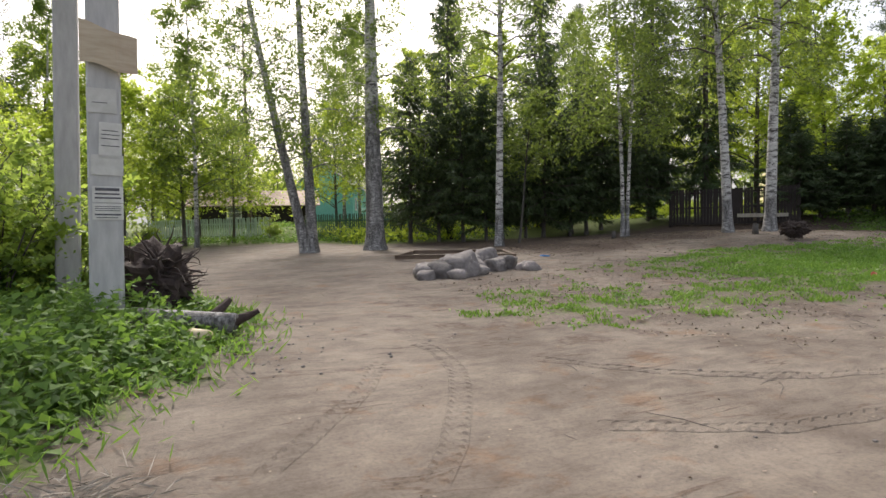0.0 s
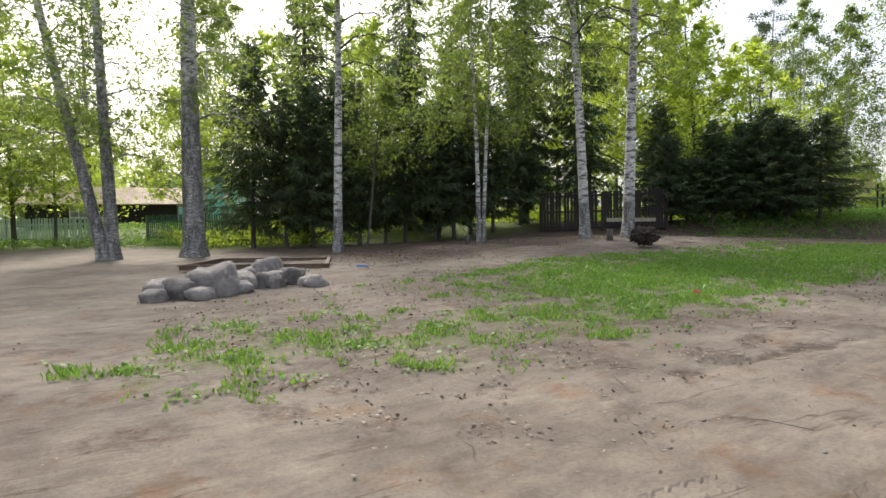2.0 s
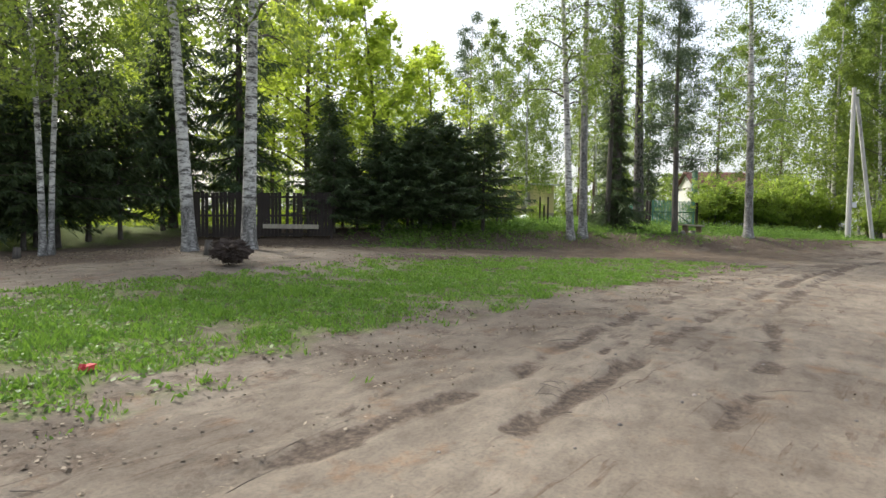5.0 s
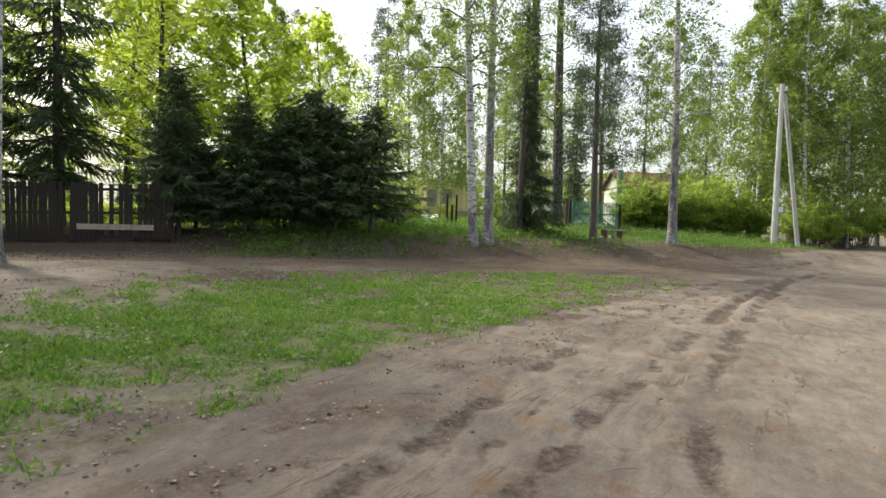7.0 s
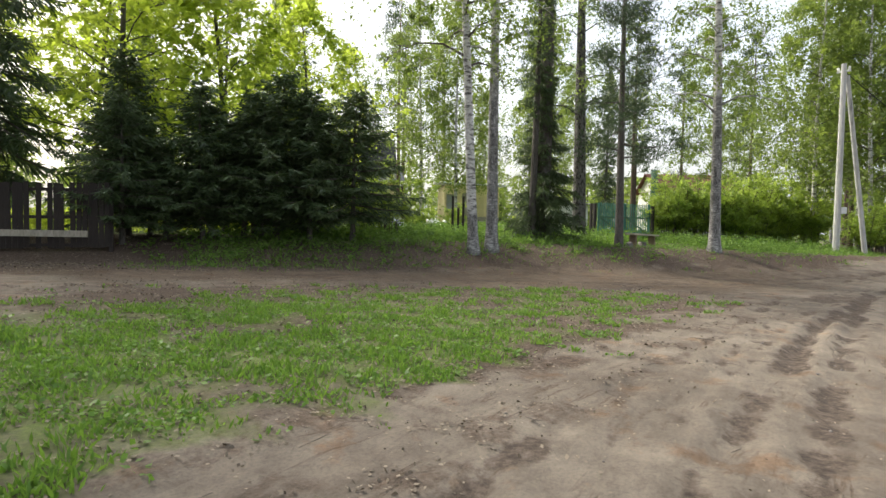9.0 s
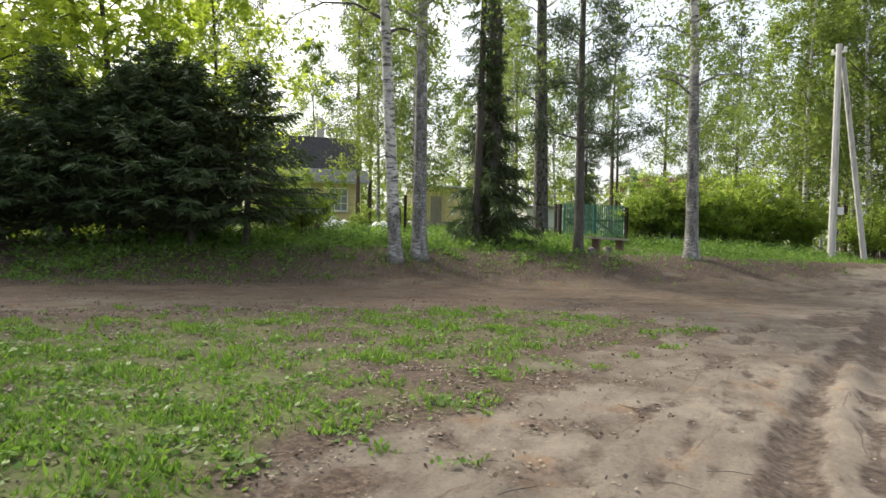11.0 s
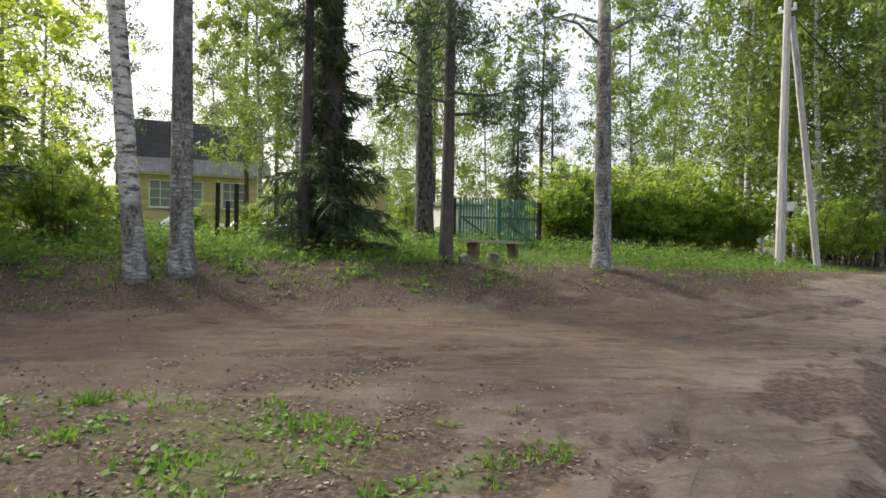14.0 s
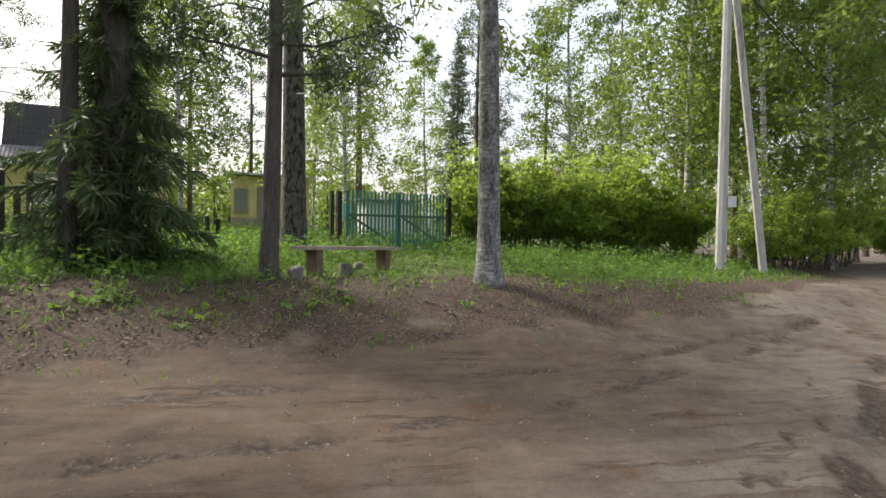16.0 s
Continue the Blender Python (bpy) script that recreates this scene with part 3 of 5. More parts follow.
def broadleaf_meshes(seed, height, r0, lean, base, spread, count, size, bark, leaf, droop=0.5, limbs=22, bend=0.12, sides=12, corners=3, flat=0.0, dense=1.0):
    """Trunk, limbs and crown of a birch-like tree: limbs rise and arch, twigs hang, leaves follow the twigs."""
    rng = np.random.RandomState(seed)
    line = trunk_line(height, lean, rng, bend=bend)
    trunk = Mesh().tube(line, trunk_radii(line, r0, height), sides)
    wood, spots = Mesh(), []
    for k in range(limbs):
        u = (k + rng.uniform(0.2, 0.8)) / limbs
        z = base + (height * 0.97 - base) * u
        start = along(line, z)
        a = 2.4 * k + rng.uniform(-0.5, 0.5)
        length = spread * (0.35 + 0.65 * math.sin(math.pi * min(1, 0.25 + 0.75 * u))) * rng.uniform(0.6, 1.15) * (1.1 - 0.6 * u)
        out = np.array([math.cos(a), math.sin(a), 0])
        pts = [start + out * length * s + np.array([0, 0, length * (0.75 * s - (0.45 + 0.5 * droop) * s * s)]) for s in (0, 0.3, 0.6, 0.85, 1.0)]
        rr = min(r0 * 0.26, 0.04) * (1.15 - u)
        wood.tube(pts, [rr, rr * 0.7, rr * 0.45, rr * 0.28, rr * 0.12], 5, cap=False)
        for j in range(7):
            s = rng.uniform(0.25, 1.0)
            p = start + out * length * s + np.array([0, 0, length * (0.75 * s - (0.45 + 0.5 * droop) * s * s)])
            b = a + rng.uniform(-1.3, 1.3)
            tl = length * rng.uniform(0.3, 0.6)
            tip = p + np.array([math.cos(b) * tl * 0.8, math.sin(b) * tl * 0.8, tl * (0.25 - droop * rng.uniform(0.3, 1.5))])
            q = (p + tip) / 2 + np.array([0, 0, tl * 0.2])
            wood.tube([p, q, tip], [rr * 0.28, rr * 0.18, rr * 0.06], 4, cap=False)
            spots.append((p, q, tip, tl))
    per = max(6, count // len(spots))
    cs, sizes = [], []
    for p, q, tip, tl in spots:
        k = max(2, per // 22)
        s = rng.uniform(0.1, 1.1, (k, 1))
        heart = (1 - s) ** 2 * p + 2 * s * (1 - s) * q + s * s * tip + rng.normal(size=(k, 3)) * (tl * 0.22 + 0.08)
        inner = rng.uniform(size=per) < 0.3
        loose = np.where(inner, 0.55, 1.15) * (0.1 + 0.085 * tl) / dense
        c = heart[rng.randint(0, k, per)] + rng.normal(size=(per, 3)) * loose[:, None] * np.array([1.25, 1.25, 0.75 + 0.8 * droop])
        c[:, 2] -= rng.exponential(0.3 * droop, per) * tl * 0.5
        cs.append(c)
        sizes.append(np.where(inner, 1.55, 0.85) * size)
    crown = leaves(np.concatenate(cs), np.concatenate(sizes), rng, flat, 0.62, corners)
    return trunk.data("trunk", bark, True), wood.data("branchwork", bark if bark is not BARK_BIRCH else TWIG, True), quads("crown", crown, leaf)


def conifer_meshes(seed, height, r0, base, radius, needle, bark, gap=0.34, droop=0.5, twig=0.34, bare=0.0, taper=0.75, wide=0.03, close=0.085):
    """A spruce: whorls of drooping branches, each carrying sprays of needled twigs."""
    rng = np.random.RandomState(seed)
    line = trunk_line(height, (rng.uniform(-0.2, 0.2), rng.uniform(-0.2, 0.2)), rng, bend=0.04)
    trunk = Mesh().tube(line, trunk_radii(line, r0, height, 0.25), 9)
    wood, a0, b0 = Mesh(), [], []
    z = base
    while z < height * 0.985:
        u = (z - base) / (height - base)
        start = along(line, z)
        n = rng.randint(5, 8)
        for k in range(n):
            a = 6.283 * k / n + rng.uniform(-0.4, 0.4)
            length = (radius * (1 - u) ** taper * (0.55 + 0.45 * min(1, u * 6 + 0.4)) + 0.12) * rng.uniform(0.45, 1.18)
            start = along(line, min(height, z + rng.uniform(-0.5, 0.5) * gap))
            out = np.array([math.cos(a), math.sin(a), 0])
            lift = 0.3 * u - droop * (1 - u) + rng.uniform(-0.22, 0.22)

            def spot(s):
                return start + out * length * s + np.array([0, 0, length * (lift * s + 0.18 * s * s * (1 if s > 0.5 else s * 2))])
            pts = [spot(s) for s in (0, 0.5, 1.0)]
            rr = max(0.006, 0.018 * length)
            wood.tube(pts, [rr, rr * 0.6, rr * 0.2], 4, cap=False)
            m = max(4, int(length / close))
            s = np.linspace(0.08 + bare, 1.0, m)
            p = np.array([spot(v) for v in s])
            for sgn in (-1, 1, 0):
                b = a + sgn * rng.uniform(0.5, 1.15, m)
                tl = twig * (1.15 - 0.65 * s) * rng.uniform(0.6, 1.3, m) * (0.3 + 0.7 * min(1, length))
                d = np.stack([np.cos(b), np.sin(b), rng.uniform(-1.3, 0.15, m) * (0.5 + droop)], -1)
                a0.append(p)
                b0.append(p + d * tl[:, None])
        z += gap * rng.uniform(0.75, 1.25) * (1.15 - 0.6 * u)
    a0, b0 = np.concatenate(a0), np.concatenate(b0)
    fan = [strips(a0, b0, wide, rng)]
    mid = a0 + (b0 - a0) * rng.uniform(0.15, 0.6, (len(a0), 1))
    fan.append(strips(mid, mid + (b0 - a0) * 0.35 + rng.normal(size=a0.shape) * 0.09, wide * 0.7, rng))
    return trunk.data("trunk", bark, True), wood.data("branchwork", TWIG), quads("needles", np.concatenate(fan), needle)


def pine_meshes(seed, height, r0, base, radius, limbs=20, tufts=9, lean=(0, 0), bark=None, fine=1):
    bark = bark or BARK_PINE
    rng = np.random.RandomState(seed)
    line = trunk_line(height, lean, rng, bend=0.1)
    trunk = Mesh().tube(line, trunk_radii(line, r0, height, 0.2), 10)
    wood, a0, b0 = Mesh(), [], []
    for k in range(limbs):
        u = (k + rng.uniform(0, 1)) / limbs
        z = base + (height - base) * u * 0.98
        start = along(line, z)
        a = 2.4 * k + rng.uniform(-0.6, 0.6)
        length = radius * (1.05 - 0.75 * u) * rng.uniform(0.45, 1.1)
        out = np.array([math.cos(a), math.sin(a), rng.uniform(-0.1, 0.45)])
        tip = start + out * length
        bend = start + out * length * 0.5 + rng.normal(size=3) * 0.15
        rr = r0 * 0.25 * (1.1 - u)
        wood.tube([start, bend, tip], [rr, rr * 0.6, rr * 0.2], 5, cap=False)
        for j in range(tufts):
            s = rng.uniform(0.35, 1.05)
            c = start + (tip - start) * s + rng.normal(size=3) * length * np.array([0.17, 0.17, 0.09])
            n = 26 * fine
            d = unit(rng.normal(size=(n, 3)) + np.array([0, 0, 0.5])) * rng.uniform(0.14, 0.3, (n, 1))
            c = c + rng.normal(size=(n, 3)) * 0.16
            a0.append(c)
            b0.append(c + d)
    a0, b0 = np.concatenate(a0), np.concatenate(b0)
    return trunk.data("trunk", bark, True), wood.data("branchwork", bark, True), quads("needles", strips(a0, b0, 0.03 / fine ** 0.7, rng), NEEDLE_PINE)


def shrub_meshes(seed, height, radius, count, size, leaf, stems=11):
    """A shrub: arching stems out of one foot, forked twigs and leaves in clumps."""
    rng = np.random.RandomState(seed)
    wood, cs, sizes = Mesh(), [], []
    per = count // (stems * 7)
    for k in range(stems):
        a, h = 2.4 * k + rng.uniform(-0.5, 0.5), height * rng.uniform(0.45, 1.1)
        r = radius * rng.uniform(0.2, 1.05)
        tip = np.array([math.cos(a) * r, math.sin(a) * r, h])
        foot = np.array([math.cos(a), math.sin(a), 0]) * 0.2 * radius
        foot[2] = -0.05
        bend = foot * 0.5 + tip * 0.5 + np.array([-tip[0], -tip[1], h]) * 0.14
        wood.tube([foot, foot * 0.4 + bend * 0.6, bend * 0.5 + tip * 0.5, tip], [0.024, 0.018, 0.012, 0.004], 5, cap=False)
        for j in range(7):
            s = rng.uniform(0.3, 1.0)
            p = (1 - s) ** 2 * foot + 2 * s * (1 - s) * bend + s * s * tip
            q = p + rng.normal(size=3) * radius * np.array([0.24, 0.24, 0.13]) + np.array([0, 0, 0.18])
            q[2] = max(q[2], 0.12)
            wood.tube([p, q], [0.009, 0.003], 4, cap=False)
            inner = rng.uniform(size=per) < 0.25
            c = p + (q - p) * rng.uniform(0.3, 1.25, (per, 1)) + rng.normal(size=(per, 3)) * (np.where(inner, 0.04, 0.085) * radius)[:, None] * np.array([1, 1, 0.75])
            c[:, 2] = np.maximum(c[:, 2], 0.05)
            cs.append(c)
            sizes.append(np.where(inner, 1.5, 0.85) * size)
    return wood.data("branchwork", TWIG, True), quads("foliage", leaves(np.concatenate(cs), np.concatenate(sizes), rng, 0.3, 0.6), leaf)


def plant(name, parts, x, y, label, category, group="", turn=0.0, scale=1.0, kind="", tall=1.0, sink=0.03):
    """Stands the shared part meshes of a tree or shrub on the ground."""
    root = thing(name, pose(x, y, gz(x, y) - sink, 0, 0, turn) @ Matrix.Diagonal((scale, scale, scale * tall, 1)), label, category, group, kind)
    for data in parts:
        label = data.name.split(".")[0]
        tagged(part(label, data, root), kind="" if label == "trunk" else "stuff")
    return root


# birches that stand by the road, one by one
BIRCHES = [
    # x, y, height, trunk radius, lean at the top, crown from, seed, old bark
    (5.9, 21.6, 15, 0.21, (-0.3, 0.3), 3.0, 1, True), (5.7, 21.75, 14, 0.2, (-2.6, 0.6), 3.2, 2, True),
    (8.15, 21.0, 17, 0.36, (0.1, 0.2), 4.2, 3, True), (11.8, 18.0, 15, 0.15, (0.1, -0.1), 5.6, 4, False),
    (16.25, 16.4, 12, 0.085, (-0.25, 0.1), 3.6, 5, False), (16.4, 16.35, 12, 0.075, (0.35, -0.1), 3.8, 6, False),
    (18.2, 13.45, 15, 0.165, (-0.9, 0.35), 5.6, 7, False), (19.4, 12.75, 15, 0.19, (0.25, -0.2), 5.2, 8, False),
    (32.32, 8.58, 17, 0.16, (-1.2, 0.6), 5.2, 9, False), (32.87, 8.25, 17, 0.185, (0.2, 0.1), 5.4, 10, True),
    (41.4, 7.95, 18, 0.3, (0.1, 0.2), 4.6, 11, None), (38.65, 2.5, 16, 0.19, (-0.35, 0.2), 4.0, 12, True)]
for x, y, h, r, lean, base, seed, old in BIRCHES:
    data = broadleaf_meshes(seed, h, r, lean, base, 2.4, 12500, 0.045, BARK_SCALY if old is None else BARK_OLD if old else BARK_BIRCH, LEAF_BIRCH, 0.8, 32, 0.1, 14)
    plant("birch_tree", data, x, y, "tall dark-barked tree with light green leaves" if old is None else "tall birch with rough grey foot and light green hanging twigs" if old else "slender white-barked birch with fresh light green leaves", "tree", "birches by the road")

# a thin leaning sapling and the lone pine behind the bench
plant("rowan_sapling", broadleaf_meshes(31, 6.0, 0.05, (0.9, 0.1), 2.4, 1.5, 4200, 0.055, BARK_DARK, LEAF_BIRCH, 0.3, 14, 0.1, 8, flat=0.4), 13.3, 18.9, "thin leaning sapling with pale green leaves", "tree")
plant("pine_tree", pine_meshes(41, 13, 0.145, 2.8, 2.6, 30, 7, (0.9, 0.2), BARK_DARK, 3), 36.75, 5.3, "slim dark pine with drooping needled limbs beside the bench", "tree")

# the big dark spruce by the black posts
plant("spruce_tree", conifer_meshes(51, 14, 0.34, 0.35, 1.95, NEEDLE, BARK_DARK, 0.27, 0.6, 0.42, 0.0, 4.6, 0.019, 0.034), 36.45, 7.95, "old dark spruce with low drooping branches", "tree")
plant("spruce_tree", conifer_meshes(52, 13, 0.14, 4.5, 0.6, NEEDLE, BARK_DARK, 0.34, 0.6, 0.32, 0.0, 0.9, 0.018, 0.05), 35.75, 8.05, "thin spruce with bare lower trunk", "tree")

# spruce hedge behind the sandpit and the dark bushy spruces past the dark fence
SPRUCES = [conifer_meshes(60 + k, h, 0.085, 1.15, r, NEEDLE, BARK_DARK, 0.31, 0.4, 0.42) for k, (h, r) in enumerate(((7.5, 1.8), (6.6, 1.7), (6.0, 2.0)))]
TALL = [conifer_meshes(70 + k, 17, 0.17, 1.6, 1.9, NEEDLE, BARK_DARK, 0.5, 0.65, 0.5) for k in range(2)]
rng = np.random.RandomState(5)
for k in range(13):
    u = k / 12
    x, y = 11.3 + 11.0 * u + rng.uniform(-0.4, 0.4), 23.6 - 2.6 * u + rng.uniform(-0.7, 0.9)
    plant("spruce_tree", SPRUCES[k % 3], x, y, "dense dark green young spruce in a row", "tree", "spruce row behind the clearing", rng.uniform(0, 360), rng.uniform(0.85, 1.15))
for k in range(13):
    u = k / 12
    x, y = 26.5 + 4.2 * u + rng.uniform(-0.3, 0.3), 16.1 - 4.2 * u + rng.uniform(-0.3, 1.3)
    plant("spruce_tree", SPRUCES[(k + 2) % 3], x, y, "bushy dark spruce beside the dark fence", "tree", "bushy spruces by the fence", rng.uniform(0, 360), rng.uniform(0.75, 1.1), "", rng.uniform(0.5, 0.78))
for x, y in ((23.2, 21.5), (25.0, 19.8), (18.8, 25.0), (14.0, 26.0)):
    plant("spruce_tree", TALL[int(x) % 2], x, y, "tall dark spruce with hanging branches behind the fence", "tree", "tall spruces", rng.uniform(0, 360), rng.uniform(0.85, 1.1))

# woods beyond: maples, birches and pines shared by mesh
MAPLES = [broadleaf_meshes(80 + k, 10, 0.12, (0.4, 0.2), 1.8, 3.5, 9500, 0.08, BARK_DARK, LEAF_MAPLE, 0.25, 34, 0.15, 8, flat=0.45, dense=1.25) for k in range(2)]
FAR_BIRCH = [broadleaf_meshes(84 + k, 15, 0.13, (0.3, -0.3), 3.0, 3.2, 15500, 0.066, BARK_BIRCH, LEAF_BIRCH, 0.7, 32, 0.15, 8) for k in range(2)]
FAR_PINE = [pine_meshes(88 + k, 17, 0.17, 5.5, 3.0, 26, 9) for k in range(2)]
SHRUBS = [shrub_meshes(92 + k, 2.7, 1.5, 6000, 0.062, LEAF_BUSH, 15) for k in range(3)]
for x, y, s in ((28.5, 19.5, 1.25), (31.0, 17.5, 1.12), (33.5, 16.0, 0.9), (25.5, 25.0, 1.1), (30.0, 23.5, 1.1), (19.0, 29.0, 1.1), (14.5, 30.0, 1.0), (36.0, 22.0, 0.8), (10.5, 33.5, 0.8)):
    plant("maple_tree", MAPLES[int(x * 2) % 2], x, y, "young maple with bright yellow-green sunlit leaves", "tree", "maples behind the spruces", rng.uniform(0, 360), s)
for x, y, s in ((-0.5, 31.0, 0.8), (2.2, 33.0, 0.85), (-3.0, 36.0, 0.9), (4.8, 34.5, 0.7), (-5.5, 29.0, 0.85), (-8.0, 38.0, 1.0), (7.5, 52.0, 0.9), (1.0, 50.0, 1.0), (3.2, 36.5, 1.05), (-1.5, 39.0, 1.2), (-5.0, 43.0, 1.3)):
    plant("maple_tree", MAPLES[int(x * 2 + 40) % 2], x, y, "broad yellow-green tree above the blue fence", "tree", "trees by the blue fence", rng.uniform(0, 360), s)
for x, y, s in ((13.0, 40.0, 1.0), (20.0, 36.0, 1.0), (28.0, 33.0, 1.0), (34.5, 27.0, 0.9), (47.5, 17.0, 0.9), (54.0, -1.0, 1.0), (57.5, -6.5, 1.0), (52.0, -9.0, 0.95), (62.0, 4.0, 1.1), (48.5, 20.0, 1.0), (42.0, 26.0, 0.9), (61.0, -13.0, 1.0), (-12.0, 45.0, 1.0), (56.0, 14.5, 1.0), (2.6, 30.5, 0.9), (52.0, -5.6, 1.0), (50.2, -3.4, 0.95), (51.5, -1.2, 1.0), (56.0, -3.6, 1.05), (60.0, -8.6, 1.1)):
    plant("birch_tree", FAR_BIRCH[int(x) % 2], x, y, "birch in the woods with a full light green crown", "tree", "birches in the woods", rng.uniform(0, 360), s)
for x, y, s in ((44.5, 33.0, 1.0), (52.0, 24.0, 1.0), (60.0, 16.0, 1.0), (64.0, 10.0, 1.0), (70.0, 2.0, 1.0), (58.0, -3.5, 0.9), (63.0, -8.5, 1.0), (70.0, -12.0, 1.0), (75.0, -5.0, 1.1), (56.0, -11.5, 0.9), (40.5, 36.0, 1.0), (-6.0, 33.0, 0.8), (-9.0, 27.0, 0.75), (32.0, 38.0, 1.0), (68.0, 20.0, 1.0), (77.0, 8.0, 1.1), (51.0, 33.0, 1.0), (66.0, 28.0, 1.0)):
    plant("pine_tree", FAR_PINE[int(x) % 2], x, y, "tall pine with reddish trunk and high crown", "tree", "pines in the woods", rng.uniform(0, 360), s)
for x, y, s in ((68.0, -2.0, 0.8), (72.0, 14.0, 0.9)):
    plant("spruce_tree", TALL[int(x) % 2], x, y, "dark spruce in the far woods", "tree", "tall spruces", rng.uniform(0, 360), s)
for k in range(13):
    u = k / 12
    x, y = 46.6 + 4.4 * u + rng.uniform(-0.3, 0.5), 4.1 - 5.5 * u + rng.uniform(-0.2, 0.9)
    plant("shrub", SHRUBS[k % 3], x, y, "leafy green roadside shrub with arching stems", "shrub", "hedge of shrubs past the gate", rng.uniform(0, 360), rng.uniform(0.55, 1.4))
for x, y, s in ((47.8, -2.9, 0.75), (49.4, -4.0, 0.9), (51.6, -5.2, 0.9), (54.6, -6.5, 1.0), (57.4, -7.4, 1.0), (52.5, -4.2, 0.8), (54.0, -5.5, 0.9), (56.5, -5.8, 0.9), (49.5, 5.5, 0.9), (47.5, 4.8, 1.0), (31.6, 14.6, 0.6), (58.0, -9.5, 0.9), (60.0, -10.8, 1.0), (0.6, 34.5, 0.45), (6.9, 34.2, 0.45), (12.4, 31.0, 0.5), (33.6, 12.4, 0.7), (34.6, 14.2, 0.8), (36.0, 15.6, 0.75), (39.2, 14.6, 0.4), (40.4, 13.4, 0.45), (38.6, 17.8, 0.6)):
    plant("shrub", SHRUBS[int(x) % 3], x, y, "leafy green garden shrub by the fence", "shrub", "shrubs in the gardens", rng.uniform(0, 360), s)
for x, y, s in ((-1.25, 7.9, 0.6), (-1.9, 8.4, 0.75), (-2.8, 7.2, 0.7), (-1.2, 9.4, 0.8), (-2.9, 9.2, 0.95), (-0.6, 8.4, 0.5), (-3.8, 12.0, 1.0), (-2.4, 14.0, 0.8)):
    plant("shrub", SHRUBS[int(x * 3 + 30) % 3], x, y, "dense green shrub round the concrete poles", "shrub", "shrubs round the poles", rng.uniform(0, 360), s)


for k in range(15):
    a = radians(-22 + 150 * k / 14)
    x, y = 22 + (60 + rng.uniform(-7, 9)) * math.cos(a), 4 + (44 + rng.uniform(-6, 8)) * math.sin(a)
    far = FAR_BIRCH[k % 2] if k % 3 else FAR_PINE[k % 2]
    plant("birch_tree" if k % 3 else "pine_tree", far, x, y, "full green birch at the back of the gardens" if k % 3 else "tall pine at the back of the gardens", "tree", "trees at the back", rng.uniform(0, 360), rng.uniform(0.9, 1.2))


def far_woods():
    """Belts of mixed wood that close the distance: trunks and clumped leaves."""
    r = np.random.RandomState(77)
    cs, wood = [], Mesh()
    for k in range(210):
        a = r.uniform(radians(-40), radians(165))
        d = r.uniform(1.0, 1.35)
        x, y = 22 + 85 * d * math.cos(a), 4 + 72 * d * math.sin(a)
        h, w, z = r.uniform(5, 10), r.uniform(2.0, 3.6), gz(x, y)
        wood.tube([(x, y, z), (x, y, z + h * 0.85)], [0.2, 0.05], 5, cap=False)
        n = 340
        u = r.uniform(0.02, 1, n)
        c = r.normal(size=(n, 3)) * np.array([w, w, 0.0]) * (0.25 + 0.75 * np.sin(np.pi * np.minimum(1, 0.2 + u * 0.8)))[:, None] * 0.55
        lump = np.sin(u * 21 + k)[:, None] * 0.5 * np.array([[math.cos(k), math.sin(k), 0]])
        cs.append(c + lump + np.stack([np.full(n, x), np.full(n, y), z + u * h], -1))
    solo("far_woods", quads("far_woods", leaves(np.concatenate(cs), 0.36, r, corners=3), LEAF_BIRCH), Matrix(), "distant mixed green woods behind the gardens", "woods", kind="stuff")
    solo("far_trunks", wood.data("far_trunks", BARK_DARK), Matrix(), "dark trunks of the distant woods", "woods", kind="stuff")


far_woods()


# ---- fences, gate and bench ----
def line_pose(a, b):
    """Pose at a with x towards b, on the ground, and the length."""
    d = math.hypot(b[0] - a[0], b[1] - a[1])
    return pose(a[0], a[1], gz(*a), 0, 0, math.degrees(math.atan2(b[1] - a[1], b[0] - a[0]))), d


def picket_fence(name, a, b, height, slat, gap, paint, label, group, rails=(0.25, 0.8), wave=0.03, seed=1, low=0.08, missing=0.0):
    """Posts, rails and single pickets from a to b."""
    m, d = line_pose(a, b)
    root = thing(name, m, label, "fence", group)
    r = np.random.RandomState(seed)
    rise = gz(*b) - gz(*a)
    picket = Mesh().box((slat, 0.02, height), pose(0, 0, height / 2)).data("picket", paint)
    posts = max(2, int(d / 2.3) + 1)
    post = Mesh().box((0.09, 0.09, height + 0.35), pose(0, 0, height / 2 - 0.12)).data("post", WOOD_DARK if paint is WOOD_DARK else WOOD_GREY)
    for k in range(posts):
        u = k / (posts - 1)
        part("post", post, root, "", pose(u * d, 0.09, u * rise))
    for h in rails:
        part("rail", Mesh().box((d, 0.045, 0.08), pose(d / 2, 0.035, height * h + rise / 2, 0, -math.degrees(math.atan2(rise, d)), 0)).data("rail", paint), root)
    n = int(d / (slat + gap))
    for k in range(n):
        if r.uniform() < missing:
            continue
        u = (k + 0.5) / n
        part("picket", picket, root, "", pose(u * d, 0, low + u * rise + r.uniform(-wave, wave), 0, r.uniform(-1.5, 1.5), 0))
    return root


